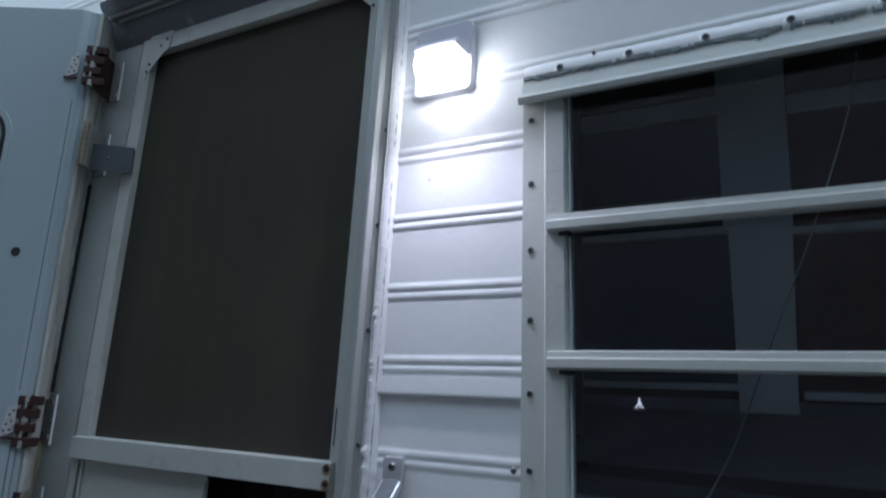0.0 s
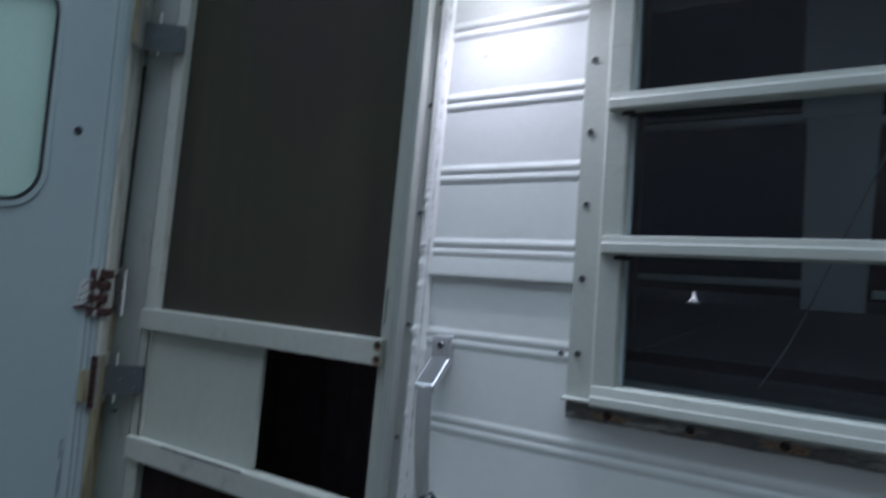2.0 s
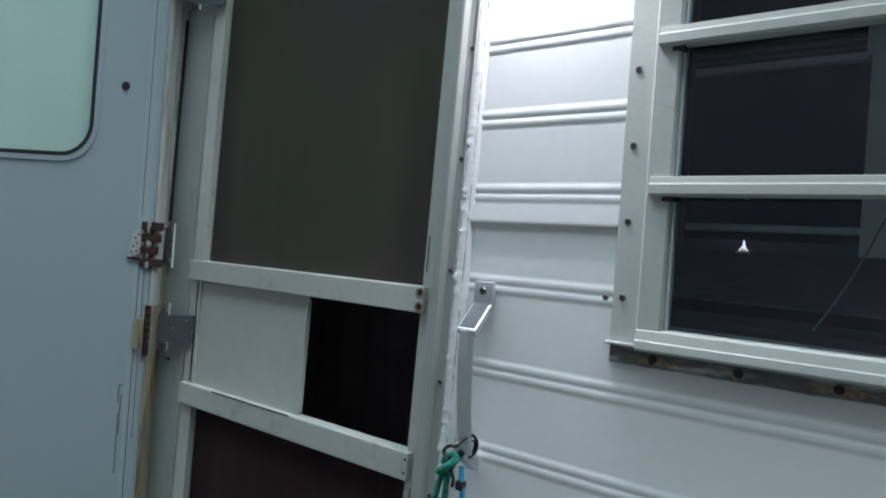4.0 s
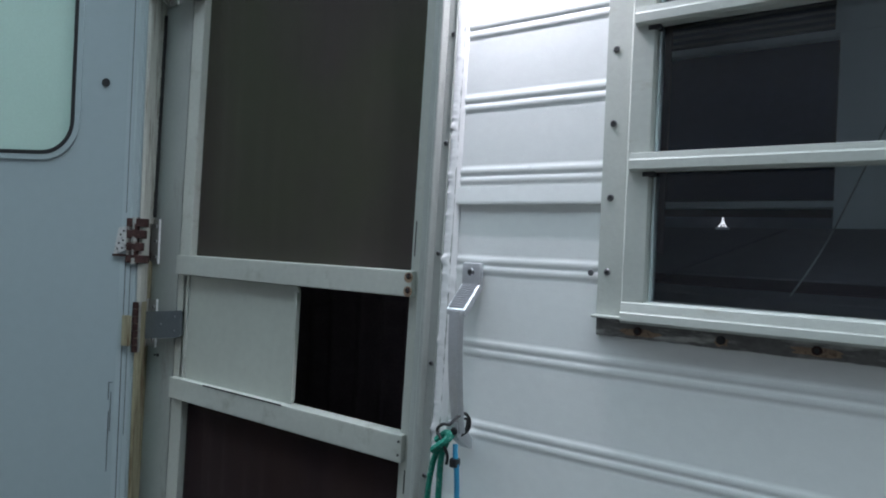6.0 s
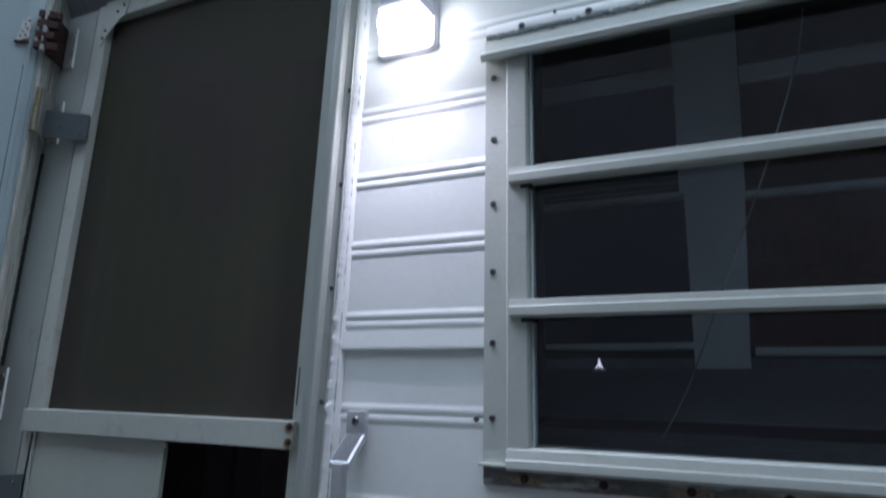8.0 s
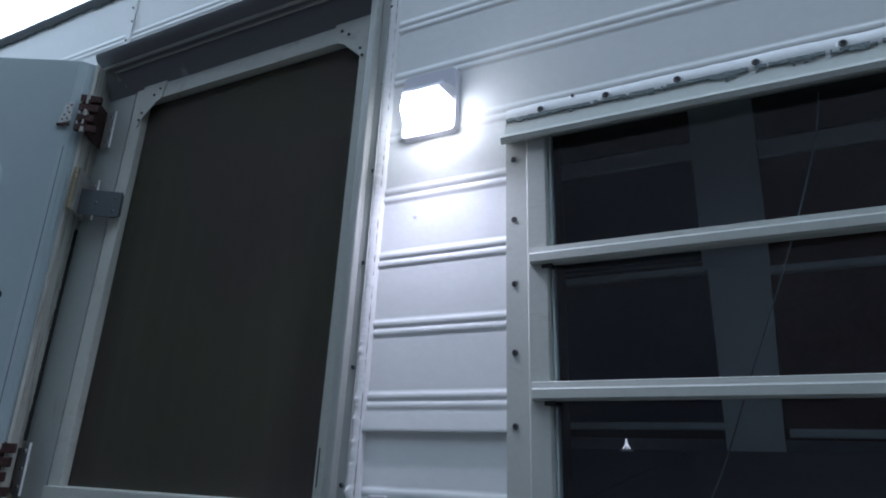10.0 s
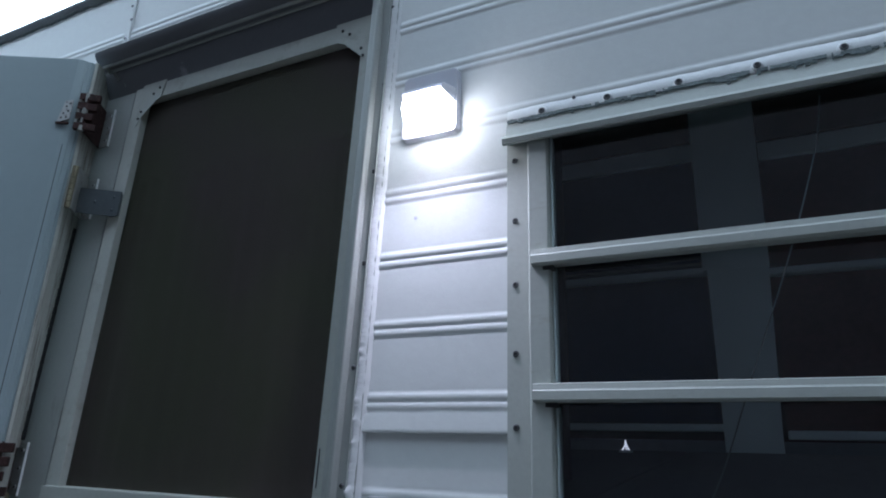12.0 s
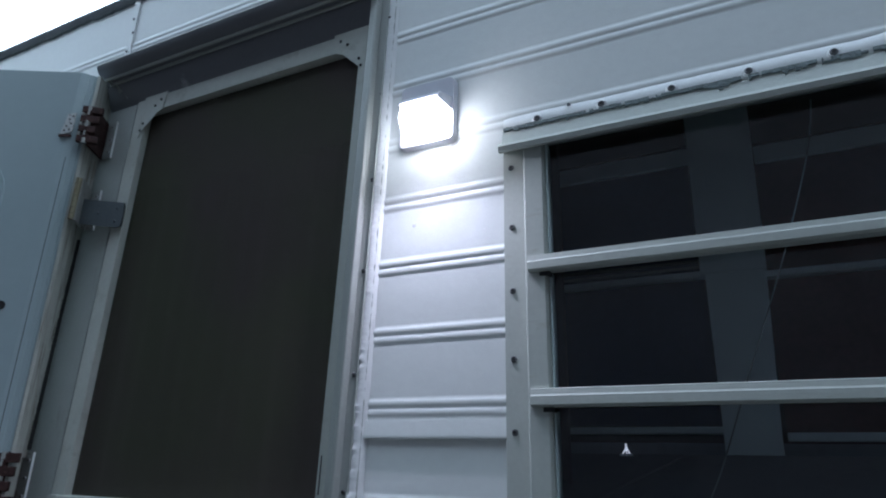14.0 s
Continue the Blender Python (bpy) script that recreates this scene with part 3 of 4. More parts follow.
out = bmesh.ops.extrude_face_region(bm, geom=list(bm.faces))
for v in out["geom"]:
    if isinstance(v, bmesh.types.BMVert):
        v.co.y = -0.014
part("pane", bm, FROSTED, md, "pale frosted pane")
bm = bmesh.new()
disc(bm, (0.073, 0.0008, 1.810), 0.0098, 0.001, seg=18)
part("screw_hole", bm, SCREW_DARK, md, "dark round hole")


# ---- hinges between the two doors and the frame ----
def hinge(z0, z1, right, arm=None):
    """A knuckled strap hinge between the door's edge and the jamb; with an arm (lower edge, upper edge, free end, drop) it carries the screen door. right: the jamb leaf's free edge."""
    ax, ay = (-1.067 + LEAN * (z0 - 1.26), -0.050) if arm else (-1.071 + LEAN * (z0 - 1.45), -0.058)
    h = thing("door_hinge", "rusty hinge with a grey zinc plate holding the screen door" if arm else "rusty knuckled steel hinge joining door and jamb", "hinge", (ax, ay, z0), group="hinges of the doorway")
    hz = z1 - z0
    r, w = right - ax, 0.017 - ay
    leaf = part("jamb_leaf", boxes((r - 0.040, r, w - 0.001, w + 0.002, 0.0, hz), bevel=0.0008), LEAF, h, "grey leaf with rust stains")
    part("leaf_edge", boxes((r - 0.0006, r + 0.0012, w - 0.0022, w + 0.0025, 0.0, hz)), SIDING, leaf)
    for k in range(3):
        screw(leaf, r - 0.010, w - 0.001, hz * (0.16 + 0.34 * k), 0.0045, HINGE, True, "leaf_screw")
    bm = bmesh.new()
    run(bm, [(r - 0.034, w), (r - 0.031, w - 0.002), (0.009, 0.006), (0.010, 0.002), (0.004, 0.002)], "z", 0.0, hz)
    part("leaf_fold", bm, LEAF if arm else RUST, h, "stained folded strap")
    n = 7
    for k in range(n):
        bm = bmesh.new()
        bmesh.ops.create_cone(bm, cap_ends=True, segments=12, radius1=0.0065, radius2=0.0065, depth=hz / n * 0.90, matrix=Matrix.Translation((0.003, -0.002, hz * (k + 0.5) / n)))
        smooth(part("knuckle", bm, (TRIM_RUST if z0 > 2 else RUST) if arm else (RUST if k % 3 else LEAF), h))
    if not arm:
        for pz in (0.03, 0.29, 0.55, 0.80):
            strap = part("strap", boxes((-0.016, 0.026 + 0.006 * math.sin(pz * 40), -0.0085, 0.004, hz * pz, hz * (pz + 0.14 + 0.04 * math.sin(pz * 25))), bevel=0.002), RUST, h)
            strap.rotation_euler = (0, 0, radians(40))
        for k, pz in enumerate((0.20, 0.47, 0.74)):
            pin = part("pin", boxes((-0.013, -0.008, -0.010, 0.0, hz * pz, hz * (pz + 0.12)), (0.001, 0.005, -0.010, 0.0, hz * pz, hz * (pz + 0.12))), LEAF, h, "stained pin between the straps")
            pin.rotation_euler = (0, 0, radians(24))
        bm = bmesh.new()
        low, high = hz * 0.24, hz * 0.80
        front = [bm.verts.new(p) for p in ((0.008, 0.0035, low + 0.006), (0.036, 0.0035, low - 0.006), (0.026, 0.0035, high - 0.004), (0.008, 0.0035, high))]
        back = [bm.verts.new((v.co.x, 0.0005, v.co.z)) for v in front]
        bm.faces.new(front), bm.faces.new(back[::-1])
        for k in range(4):
            bm.faces.new((front[k], front[(k + 1) % 4], back[(k + 1) % 4], back[k]))
        dl = part("door_leaf", bm, HINGE, h, "pale leaf with dark screw holes")
        dl.matrix_basis = pose(-1.070 - ax, -0.070 - ay, 0, 0, 0, -152)
        for px, pz in ((0.013, 0.70), (0.020, 0.62), (0.014, 0.50), (0.024, 0.44), (0.016, 0.34), (0.027, 0.32)):
            hole = bmesh.new()
            disc(hole, (px, 0.0036, hz * pz), 0.0026, 0.0005, seg=8)
            part("screw_hole", hole, SCREW_DARK, dl)
        part("lower_edge", boxes((0.008, 0.037, 0.0005, 0.005, low - 0.008, low - 0.003)), RUST, dl)
    else:
        bm = bmesh.new()
        x0, x1, y0, y1 = -0.008, arm[2] - ax, 0.026, 0.060
        za, zb, slant = arm[0] - z0, arm[1] - z0, arm[3]
        flat = ((0.0, za), (x1 - x0 - 0.010, za), (x1 - x0, za + 0.004), (x1 - x0, zb), (0.030, zb), (0.0, zb))
        pts = [(x0 + u, y0 + (y1 - y0) * u / (x1 - x0), z + slant * (1 - u / (x1 - x0))) for u, z in flat]
        front = [bm.verts.new(p) for p in pts]
        back = [bm.verts.new((p[0], p[1] + 0.0028, p[2])) for p in pts]
        bm.faces.new(front), bm.faces.new(back[::-1])
        for k in range(6):
            bm.faces.new((front[k], front[(k + 1) % 6], back[(k + 1) % 6], back[k]))
        plate = part("screen_plate", bm, PLATE, h, "grey zinc plate")
        for px, pz in ((0.034, 0.50), (x1 - 0.014, 0.76), (x1 - 0.014, 0.24)):
            screw(plate, px, y0 + (y1 - y0) * (px - x0) / (x1 - x0) - 0.001, za + (zb - za) * pz + slant * (x1 - px) / (x1 - x0), 0.0038, PLATE, False, "plate_rivet")
        part("spacer", boxes((x1 - 0.031, x1 - 0.004, 0.0625, 0.0685, za + 0.006, zb - 0.004)), PLATE, h)
        if z0 < 2:
            side = part("door_leaf", boxes((-0.013, 0.009, 0.0004, 0.003, hz * 0.14, hz * 0.74), bevel=0.0008), TRIM_RUST, h, "yellowed rusty door leaf")
            side.matrix_basis = pose(-1.070 - ax, -0.070 - ay, 0, 0, 0, -152)
    return h


hinge(2.204, 2.305, -1.056)
hinge(2.014, 2.117, -1.0625, (2.002, 2.064, -0.957, 0.013))
hinge(1.405, 1.511, -1.098)
hinge(1.207, 1.321, -1.095, (1.243, 1.305, -0.987, -0.009))
hinge(0.70, 0.80, -1.12)

# frayed weather strip in the hinge gap
bm = bmesh.new()
for i in range(95):
    z = 1.515 + 0.48 * i / 95
    w = 0.0008 + 0.0030 * noise.noise((z * 150, 1, 2)) + 0.0028 * noise.noise((z * 45, 4, 2))
    lean = LEAN * (z - PIVOT)
    box(bm, -1.1168 - w + lean, -1.1142 + w * 0.6 + lean, 0.0125, 0.0185, z, z + 0.0051)
gap = part("weather_strip", bm, RUBBER)
tagged(gap, "torn black weather strip along the hinge jamb", "weather strip", kind="structure")
BAR = [(-1.146, 0.019), (-1.146, -0.006), (-1.141, -0.012), (-1.136, -0.010), (-1.134, -0.004), (-1.130, -0.004), (-1.128, -0.011), (-1.121, -0.011), (-1.119, -0.004), (-1.119, 0.019)]
for nm, z0, z1, mat, lab in (("hinge_bar_upper", 1.50, 2.40, STAINED, "greyish white brown-stained hinge bar along the jamb"), ("hinge_bar_lower", 0.60, 1.41, TRIM_RUST, "yellowed rusty hinge bar along the jamb")):
    bm = bmesh.new()
    run(bm, BAR, "z", z0, z1)
    for v in bm.verts:
        v.co.x += LEAN * (v.co.z - PIVOT)
    tagged(smooth(part(nm, bm, mat), 25), lab, "trim", kind="structure")


# ---- porch light ----
pl = thing("porch_light", "lit white square porch light fixed to the siding", "wall lamp", (-0.150, 0.0, 2.086))
bm = bmesh.new()
ring = round_rect(-0.055, 0.053, -0.060, 0.065, 0.010, 5)
front = [bm.verts.new((p[0] * 0.96, -0.016, p[1] * 0.97)) for p in ring]
backv = [bm.verts.new((p[0], -0.002, p[1])) for p in ring]
bm.faces.new(front), bm.faces.new(backv[::-1])
for k in range(len(ring)):
    j = (k + 1) % len(ring)
    bm.faces.new((front[k], front[j], backv[j], backv[k]))
smooth(part("base_plate", bm, LAMP_BASE, pl, "pale plastic backing plate"))
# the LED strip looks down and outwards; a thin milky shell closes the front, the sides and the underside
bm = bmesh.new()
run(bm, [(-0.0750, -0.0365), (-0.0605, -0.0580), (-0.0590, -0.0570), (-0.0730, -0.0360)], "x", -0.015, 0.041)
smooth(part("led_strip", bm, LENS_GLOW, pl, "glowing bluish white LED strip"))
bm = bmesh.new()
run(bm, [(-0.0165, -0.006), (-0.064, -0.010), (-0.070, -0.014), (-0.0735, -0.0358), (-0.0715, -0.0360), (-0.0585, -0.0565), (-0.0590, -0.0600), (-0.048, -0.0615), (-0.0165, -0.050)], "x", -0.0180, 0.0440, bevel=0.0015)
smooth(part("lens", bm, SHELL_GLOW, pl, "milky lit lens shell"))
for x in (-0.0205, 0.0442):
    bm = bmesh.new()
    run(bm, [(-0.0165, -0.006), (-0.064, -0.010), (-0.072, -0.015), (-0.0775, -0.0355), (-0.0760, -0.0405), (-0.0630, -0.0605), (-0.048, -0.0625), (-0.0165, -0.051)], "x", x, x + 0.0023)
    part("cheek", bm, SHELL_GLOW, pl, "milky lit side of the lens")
bm = bmesh.new()
run(bm, [(-0.0165, -0.004), (-0.068, -0.0085), (-0.071, -0.005), (-0.062, 0.006), (-0.0165, 0.022)], "x", -0.026, 0.049, bevel=0.0015)
part("hood", bm, LAMP_BASE, pl, "pale sloping hood")


# ---- grab handle with cords ----
gh = thing("grab_handle", "cast aluminium grab handle screwed beside the door", "grab handle", (-0.212, 0.0, 1.43))
bm = boxes((-0.017, 0.016, -0.012, -0.001, -0.018, 0.020), bevel=0.003)
top_plate = smooth(part("top_plate", bm, HANDLE, gh))
screw(top_plate, -0.001, -0.012, 0.006, 0.0065, SCREW)
bm = bmesh.new()
run(bm, [(-0.010, -0.012), (-0.052, -0.050), (-0.052, -0.058), (-0.046, -0.060), (-0.002, -0.020), (-0.002, -0.012)], "x", -0.017, 0.016, bevel=0.002)
arm = smooth(part("upper_arm", bm, HANDLE, gh, "slanted arm with moulded grip lines"), 30)
for k in range(11):
    s = 0.08 + 0.84 * k / 10
    y, z = -0.010 - 0.042 * s, -0.012 - 0.038 * s
    bm = boxes((-0.0135, 0.0125, y - 0.0012, y + 0.0012, z - 0.0004, z + 0.0026))
    part("grip_line", bm, HANDLE, arm)
bm = bmesh.new()
rows = []
for i in range(13):
    s = i / 12
    z = -0.052 - 0.183 * s
    y = -0.053 - 0.004 * math.sin(math.pi * s) + 0.012 * s * s
    w = 0.0130 + 0.001 * math.sin(math.pi * s) - 0.0025 * s
    cx = 0.0 + 0.006 * s
    rows.append([bm.verts.new(p) for p in ((cx - w, y + 0.004, z), (cx - w * 0.6, y - 0.004, z), (cx + w * 0.6, y - 0.004, z), (cx + w, y + 0.004, z), (cx + w * 0.7, y + 0.009, z), (cx - w * 0.7, y + 0.009, z))])
for a, b in zip(rows, rows[1:]):
    for k in range(6):
        bm.faces.new((a[k], a[(k + 1) % 6], b[(k + 1) % 6], b[k]))
bm.faces.new(rows[0]), bm.faces.new(rows[-1][::-1])
smooth(part("grip", bm, HANDLE, gh), 40)
bm = bmesh.new()
run(bm, [(-0.050, -0.218), (-0.040, -0.218), (-0.002, -0.252), (-0.002, -0.268), (-0.010, -0.266), (-0.048, -0.240)], "x", -0.008, 0.010, bevel=0.002)
smooth(part("lower_arm", bm, HANDLE, gh), 30)
screw(gh, 0.005, -0.0495, -0.231, 0.006, SCREW_DARK, False)

rope = thing("green_rope", "teal braided rope tied to the grab handle", "rope", (-0.212, -0.04, 1.181))
bm = bmesh.new()
tube(bm, [(0.004, -0.012, 0.012), (-0.018, -0.014, -0.012), (-0.032, -0.012, -0.05), (-0.042, -0.006, -0.12), (-0.05, 0.0, -0.25), (-0.05, 0.0, -0.5)], 0.0046)
smooth(part("strand", bm, ROPE_GREEN, rope))
bm = bmesh.new()
tube(bm, [(0.0, -0.016, 0.008), (-0.010, -0.018, -0.02), (-0.016, -0.012, -0.06), (-0.022, -0.006, -0.13), (-0.03, 0.0, -0.25), (-0.03, 0.0, -0.5)], 0.0046)
smooth(part("strand", bm, ROPE_GREEN, rope))
bm = bmesh.new()
tube(bm, [(-0.024, -0.02, -0.014), (-0.008, -0.026, -0.002), (0.004, -0.022, 0.010), (-0.004, -0.016, 0.014), (-0.022, -0.014, 0.0)], 0.006)
smooth(part("knot", bm, ROPE_GREEN, rope))
loop = thing("black_cord", "thin black cord looped round the grab handle", "cord", (-0.20, -0.03, 1.21))
bm = bmesh.new()
tube(bm, [(-0.034, -0.020, -0.026), (-0.030, -0.03, -0.010), (-0.018, -0.034, 0.000), (-0.006, -0.034, 0.002), (-0.002, -0.024, 0.010), (0.002, -0.006, 0.014), (0.005, 0.004, 0.002), (0.002, 0.004, -0.014), (-0.006, -0.010, -0.022)], 0.0024)
tube(bm, [(-0.002, -0.012, 0.006), (0.003, 0.000, 0.004), (0.000, 0.002, -0.012), (-0.006, -0.012, -0.024)], 0.0020)
tube(bm, [(-0.028, -0.032, -0.014), (-0.016, -0.036, -0.026), (-0.008, -0.034, -0.044), (-0.010, -0.032, -0.058)], 0.0024)
smooth(part("cord", bm, CABLE_BLACK, loop))
cable = thing("blue_cable", "blue cable hanging from the grab handle", "cable", (-0.2165, -0.035, 1.188))
bm = bmesh.new()
tube(bm, [(0.006, -0.004, -0.012), (0.011, -0.010, -0.03), (0.014, -0.010, -0.05), (0.014, -0.005, -0.12), (0.012, 0.0, -0.3), (0.012, 0.0, -0.5)], 0.0042)
smooth(part("sheath", bm, CABLE_BLUE, cable))
bm = boxes((0.004, 0.017, -0.018, -0.003, -0.044, -0.030), bevel=0.004)
smooth(part("tie", bm, CABLE_BLACK, cable))


# ---- the window ----
win = tagged(new("window_1"), "three-pane louvred trailer window in a weathered aluminium frame", "window", kind="structure")
bm = bmesh.new()
run(bm, [(-0.0125, 0.0), (-0.0125, -0.0045), (0.0225, -0.0055), (0.0245, -0.0150), (0.0270, -0.0180), (0.0540, -0.0170), (0.0570, -0.0130), (0.0575, 0.012), (0.0225, 0.014)], "z", 1.388, 1.992)
smooth(part("side_frame", bm, WINDOW_FRAME, win), 30)
bm = bmesh.new()
run(bm, [(0.975, 0.0), (0.975, -0.014), (1.01, -0.015), (1.012, -0.005), (1.05, -0.004), (1.05, 0.0)], "z", 1.388, 1.992)
part("side_frame", bm, WINDOW_FRAME, win)
part("glazing_bead", boxes((0.0578, 0.0605, -0.006, 0.012, 1.41, 1.578), (0.0578, 0.0605, -0.006, 0.012, 1.61, 1.774), (0.0578, 0.0605, -0.006, 0.012, 1.806, 1.985)), INNER_WHITE, win)
# head with drip lip, and its caulked flange
bm = bmesh.new()
run(bm, [(-0.001, 2.022), (-0.006, 2.022), (-0.008, 2.012), (-0.012, 1.997), (-0.026, 1.990), (-0.030, 1.984), (-0.028, 1.976), (-0.022, 1.976), (-0.019, 1.984), (0.012, 1.990), (0.012, 2.012)], "x", -0.0125, 1.05)
smooth(part("head", bm, WINDOW_FRAME, win, "head rail with a drip lip"), 25)
bm = bmesh.new()
rows = []
for i in range(301):
    x = -0.012 + 1.06 * i / 300
    up = 0.0025 * noise.noise((x * 9, 0, 3)) + 0.0010 * noise.noise((x * 45, 1, 3)) + (0.012 if x > 0.5 else 0.0) * min(1, (x - 0.5) * 12 if x > 0.5 else 0)
    rows.append([bm.verts.new(p) for p in ((x, -0.003, 2.0225), (x, -0.0052, 2.0255), (x, -0.0048 - 0.10 * up, 2.036 + up * 0.5), (x, -0.0032, 2.045 + up), (x, 0.002, 2.054 + 1.6 * up))])
for a, b in zip(rows, rows[1:]):
    for k in range(4):
        bm.faces.new((a[k], b[k], b[k + 1], a[k + 1]))
smooth(part("head_flange", bm, CAULK, win, "flange smeared with white caulk"), 50)
# broken grey sealant line under the flange
bm = bmesh.new()
rng = random.Random(11)
x = -0.011
while x < 1.04:
    w = rng.uniform(0.0015, 0.009)
    deep = noise.noise((x * 18, 7, 1))
    low = 2.0235 - max(0.0, 0.0008 + 0.0055 * deep + rng.uniform(-0.0022, 0.0022))
    top = 2.0285 - (rng.uniform(0.002, 0.006) if rng.random() < 0.10 else rng.uniform(0, 0.0006))
    if top - low > 0.001 and rng.random() > 0.02:
        box(bm, x, x + w, -0.0094 + rng.uniform(0, 0.0012), -0.0050, low, top)
    if rng.random() < 0.10:
        box(bm, x, x + w * 0.6, -0.0098, -0.0050, low - 0.004, low - 0.0015)
    x += w
part("sealant_line", bm, SEALANT, win, "crumbling grey sealant line")
for k in range(10):
    bm = bmesh.new()
    disc(bm, (0.0465 + 0.1025 * k, -0.0050, 2.034), 0.0085, 0.0030, seg=12, top=0.75)
    smooth(part("caulk_dab", bm, CAULK, win))
    screw(win, 0.0465 + 0.1025 * k, -0.0078, 2.034, 0.0056)
screw(win, 0.098, -0.0045, 2.0475, 0.003, SCREW, False)
for k in range(6):
    screw(win, 0.0005, -0.0048, 1.448 + 0.1016 * k, 0.0050)
# middle rails
for z in (1.594, 1.786):
    bm = bmesh.new()
    run(bm, [(0.010, z + 0.012), (-0.014, z + 0.014), (-0.024, z + 0.012), (-0.0250, z + 0.0045), (-0.0262, z + 0.0020), (-0.0264, z - 0.009), (-0.022, z - 0.012), (-0.006, z - 0.012), (0.010, z - 0.008)], "x", 0.031, 0.99)
    smooth(part("louvre_rail", bm, WINDOW_FRAME, win, "ridged rail across the panes"), 12)
    part("rail_clip", boxes((0.046, 0.062, -0.018, -0.004, z - 0.0185, z - 0.0122), bevel=0.001), SCREW_DARK, win)
# bottom rail and stained flange, its dark base holding the rail's shade
bm = bmesh.new()
run(bm, [(0.012, 1.412), (-0.012, 1.412), (-0.020, 1.409), (-0.022, 1.399), (-0.0224, 1.397), (-0.0238, 1.3955), (-0.0245, 1.386), (-0.018, 1.382), (0.004, 1.384), (0.012, 1.388)], "x", 0.026, 1.0)
smooth(part("sill", bm, WINDOW_FRAME, win, "ridged bottom rail"), 25)
part("sill_lip", boxes((-0.016, 0.028, -0.016, 0.0, 1.3855, 1.3890), bevel=0.001), WINDOW_FRAME, win)
bm = bmesh.new()
rows = []
for i in range(401):
    x = -0.0125 + 1.0625 * i / 400
    low = 1.3610 + 0.0016 * noise.noise((x * 16, 5, 2)) + 0.0012 * noise.noise((x * 70, 3, 8))
    rows.append([bm.verts.new(p) for p in ((x, 0.004, 1.386), (x, -0.0032, 1.386), (x, -0.0030, low + 0.003), (x, -0.0022, low), (x, 0.004, low))])
for a, b in zip(rows, rows[1:]):
    for k in range(4):
        bm.faces.new((a[k], b[k], b[k + 1], a[k + 1]))
part("bottom_flange", bm, FLANGE, win, "stained flange with peeling paint, the sill's shade in its base colour")
for k in range(10):
    cx = 0.045 + 0.1025 * k
    bm = bmesh.new()
    rim = []
    for q in range(28):
        a = 2 * math.pi * q / 28
        d = 1 + 0.45 * noise.noise((math.cos(a) * 1.7 + k * 9, math.sin(a) * 1.7, 4))
        rim.append((cx + (0.026 if k % 2 == 0 else 0.008) * d * math.cos(a), 1.3695 + 0.0056 * d * math.sin(a)))
    hub = bm.verts.new((cx, -0.0040, 1.3705))
    ring = [bm.verts.new((p[0], -0.0033, min(1.3835, p[1]))) for p in rim]
    for q in range(28):
        bm.faces.new((hub, ring[q], ring[(q + 1) % 28]))
    part("rust_stain", bm, RUST_STAIN, win, "rust-stained patch of peeling paint")
    screw(win, cx, -0.0040, 1.3715, 0.0057, RUST if k % 2 == 0 else SCREW_DARK, True, "rusty_screw")
screw(win, -0.0245, -0.0005, 1.4455, 0.0045, SCREW, False)
for z0, z1 in ((1.408, 1.582), (1.600, 1.778), (1.796, 1.990)):
    p = part("pane", boxes((0.058, 0.976, 0.000, 0.004, z0, z1)), GLASS, win, "clear glass louvre")
    p.visible_shadow = False


# ---- inside, behind the window ----
cab = thing("window_partition", "dull white post and rails with dark panes inside the trailer", "partition", (0.29, 0.42, 0.55))


def at_cab(*specs, bevel=0.002):
    return boxes(*[(a - 0.29, b - 0.29, c - 0.42, d - 0.42, e - 0.55, f - 0.55) for a, b, c, d, e, f in specs], bevel=bevel)


bm = bmesh.new()
for outline in (((0.245, 0.55), (0.337, 0.55), (0.337, 1.56), (0.351, 1.863), (0.245, 1.863)), ((0.237, 1.8635), (0.352, 1.8635), (0.362, 2.30), (0.240, 2.30))):
    faces = [[bm.verts.new((x - 0.29, y, z - 0.55)) for x, z in outline] for y in (-0.02, 0.02)]
    bm.faces.new(faces[0]), bm.faces.new(faces[1][::-1])
    for k in range(len(outline)):
        j = (k + 1) % len(outline)
        bm.faces.new((faces[0][k], faces[1][k], faces[1][j], faces[0][j]))
part("post", bm, INNER_WHITE, cab)
part("rail", at_cab((-0.22, 0.246, 0.415, 0.44, 1.862, 1.875)), INNER_WHITE, cab)
part("rail", at_cab((0.346, 1.3, 0.415, 0.44, 1.850, 1.863)), INNER_WHITE, cab)
part("sill", at_cab((-0.22, 0.246, 0.405, 0.44, 1.568, 1.580)), INNER_WHITE, cab)
part("sill", at_cab((0.346, 1.3, 0.405, 0.44, 1.556, 1.570)), INNER_WHITE, cab)
part("head", at_cab((-0.22, 0.239, 0.42, 0.44, 2.150, 2.30), (0.36, 1.3, 0.42, 0.44, 2.128, 2.30)), WOOD_DARK, cab)
part("rail", at_cab((-0.22, 0.239, 0.426, 0.44, 2.112, 2.148)), INNER_WHITE, cab)
part("rail", at_cab((0.36, 1.3, 0.426, 0.44, 2.090, 2.126)), INNER_WHITE, cab)
part("pane", at_cab((-0.22, 0.246, 0.436, 0.442, 1.58, 1.862), (-0.22, 0.246, 0.436, 0.442, 1.875, 2.112), bevel=0), INNER_DARK, cab)
part("pane", at_cab((0.346, 1.3, 0.436, 0.442, 1.57, 1.850), (0.346, 1.3, 0.436, 0.442, 1.863, 2.09), bevel=0), INNER_MAROON, cab)
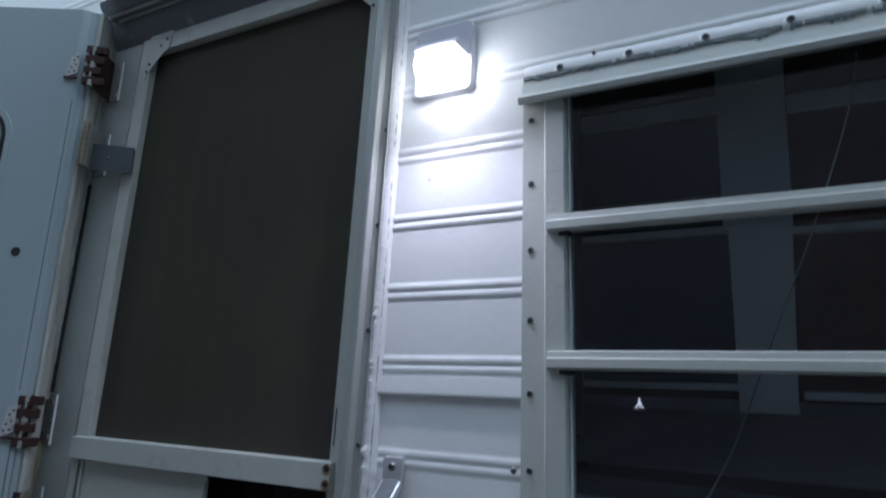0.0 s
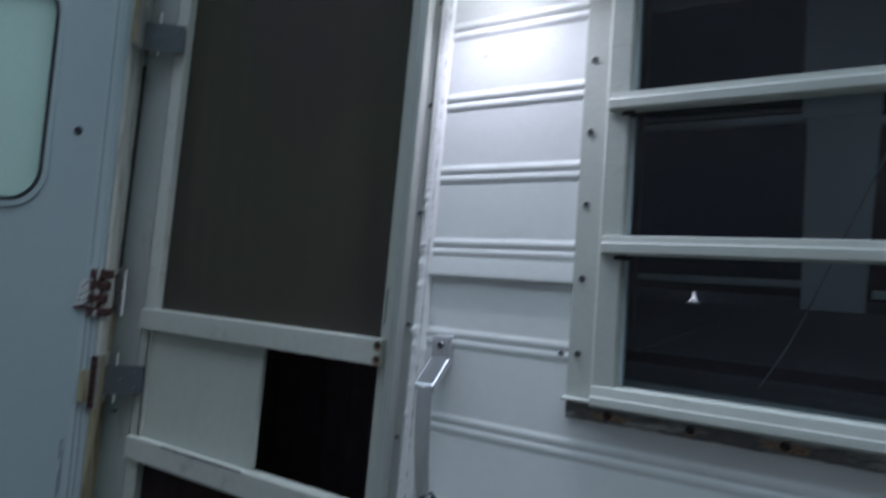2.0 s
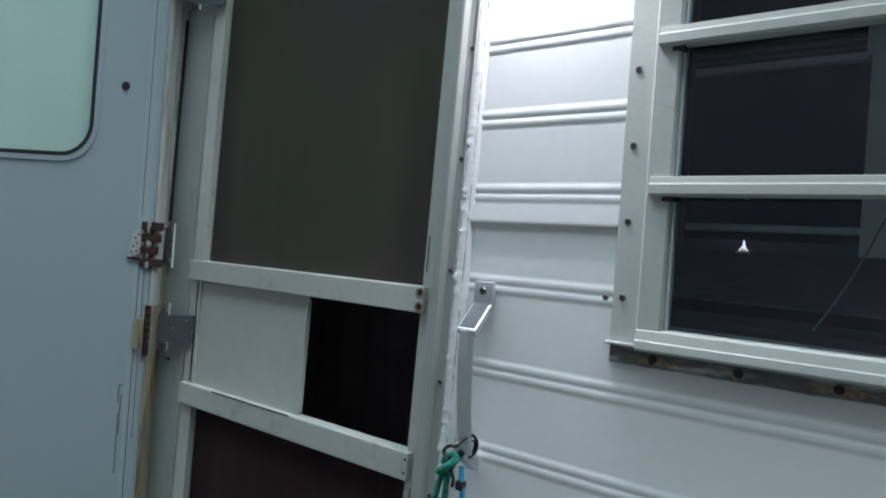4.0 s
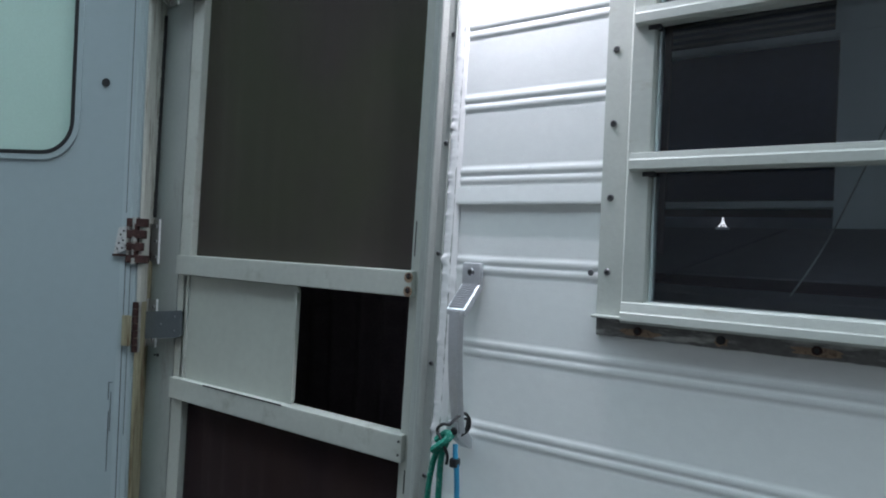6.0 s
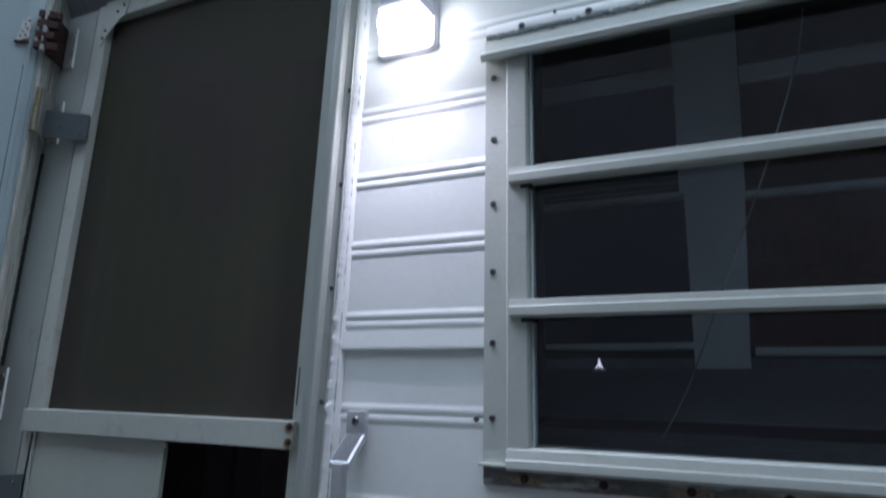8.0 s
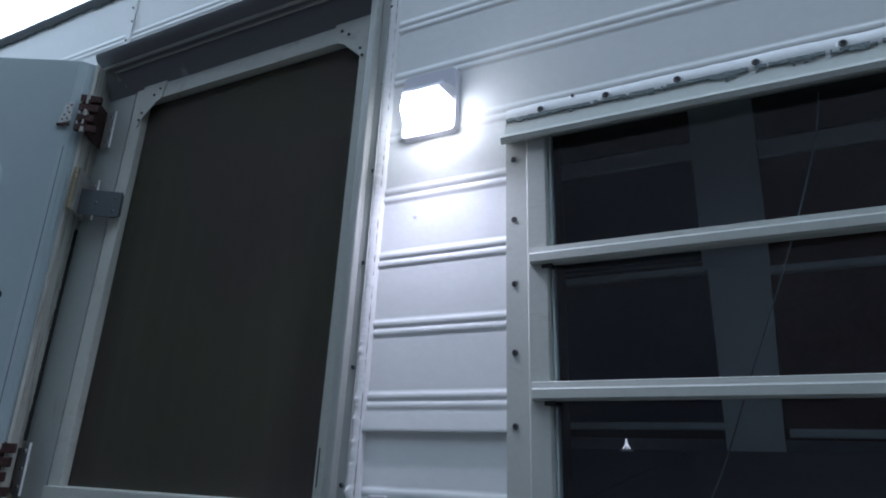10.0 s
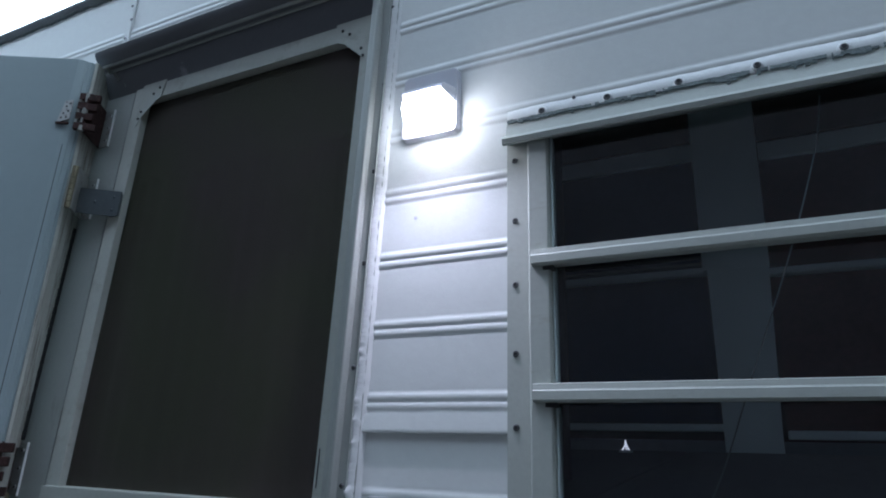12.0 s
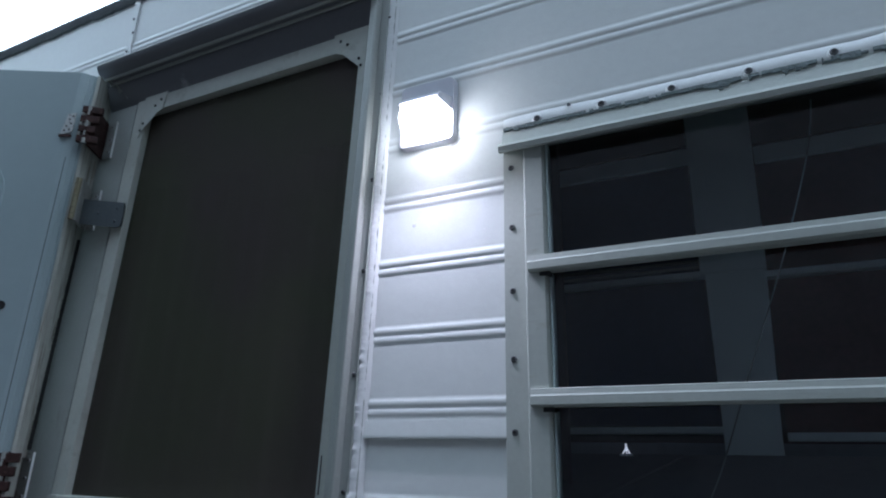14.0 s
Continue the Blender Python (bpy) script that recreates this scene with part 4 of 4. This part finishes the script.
for k in range(5):
    part("slat", at_cab((-0.22, 0.243, 0.428, 0.432, 1.884 + 0.013 * k, 1.889 + 0.013 * k), bevel=0), WOOD_TABLE, cab)
part("skirting", at_cab((-0.22, 0.2435, 0.424, 0.429, 1.45, 1.552), (0.3385, 1.3, 0.424, 0.429, 1.45, 1.552), bevel=0.001), STRIP_GREY, cab, "grey strip under the sill, lit tone put in its colour")
part("base", at_cab((-0.22, 1.3, 0.43, 0.45, 0.55, 1.556), bevel=0), WOOD_DARK, cab)

shelf = thing("sloping_shelf", "dark sloping laminate shelf with open joints under the window", "shelf", (0.3, 0.25, 0.55), turn=-8)


def shelf_top(y):
    return 0.854 + (y + 0.19) * 0.412


def shelf_joint(y):
    return -0.11 - 0.6 * (0.16 - y)


for near, far, mat, lab in ((-0.150, -0.124, WOOD_TABLE, ""), (-0.120, -0.087, WOOD_MAROON, "dark maroon board"), (-0.083, 0.120, WOOD_TABLE, "")):
    for side in (0, 1):
        top = []
        for y in (near, far):
            gap = shelf_joint(y)
            ends = (-0.5, gap - 0.003) if side == 0 else (gap + 0.003, 0.55)
            top.append([(x, y, shelf_top(y)) for x in ends])
        ring = [top[0][0], top[0][1], top[1][1], top[1][0]]
        bm = bmesh.new()
        upper = [bm.verts.new(p) for p in ring]
        under = [bm.verts.new((p[0], p[1], p[2] - 0.022)) for p in ring]
        bm.faces.new(upper), bm.faces.new(under[::-1])
        for k in range(4):
            bm.faces.new((upper[k], under[k], under[(k + 1) % 4], upper[(k + 1) % 4]))
        bmesh.ops.bevel(bm, geom=list(bm.edges), offset=0.0015, segments=1, affect="EDGES")
        part("board", bm, mat, shelf, lab)
part("front_edge", boxes((-0.5, 0.55, -0.162, -0.152, 0.80, 0.856), bevel=0.002), INNER_WHITE, shelf)
part("support", boxes((-0.5, 0.55, -0.150, -0.134, 0.0, 0.835)), WOOD_DARK, shelf)

# bright triangular mark behind the panes, drawn as a small glowing shape
spot = thing("bright_triangle", "tiny glowing split triangle above the dark shelf", "lamp", (0.075, 0.390, 1.5270))
bm = bmesh.new()
tube(bm, [(0.000, 0, 0.022), (-0.001, 0, 0.013), (-0.0075, 0, 0.003)], 0.0015, 6)
tube(bm, [(0.000, 0, 0.022), (0.002, 0, 0.013), (0.007, 0, 0.003)], 0.0015, 6)
tube(bm, [(0.000, 0, 0.023), (0.001, 0, 0.003)], 0.0010, 6)
part("triangle_strokes", bm, SMALL_GLOW, spot)
bm = bmesh.new()
disc(bm, (0, 0, 0), 0.012, 0.004, axis="z")
part("foot", bm, INNER_WHITE, spot)

cord = thing("pull_string", "thin pale string hanging slantwise behind the panes", "string", (0.31, 0.03, 1.65))
bm = bmesh.new()
tube(bm, [(0.115, 0, 0.34), (0.100, 0, 0.265), (0.055, 0, 0.13), (-0.008, 0, -0.03), (-0.055, 0, -0.15), (-0.092, 0, -0.22)], 0.0010, 6)
part("strand", bm, STRING, cord)

# folds of a dark curtain behind the screen door's opening
cur = thing("curtain", "dark pleated curtain hanging inside the doorway", "curtain", (-0.55, 0.30, 0.57))
bm = bmesh.new()
cols = []
for i in range(361):
    s = i / 360
    x = -0.75 + 1.30 * s
    y = 0.016 * math.sin(s * 105) + 0.008 * math.sin(s * 41 + 1)
    cols.append([bm.verts.new((x, y, 0.0)), bm.verts.new((x, y * 0.8, 1.7))])
for a, b in zip(cols, cols[1:]):
    bm.faces.new((a[0], b[0], b[1], a[1]))
out = bmesh.ops.extrude_face_region(bm, geom=list(bm.faces))
for v in out["geom"]:
    if isinstance(v, bmesh.types.BMVert):
        v.co.y += 0.003
smooth(part("cloth", bm, CLOTH, cur))
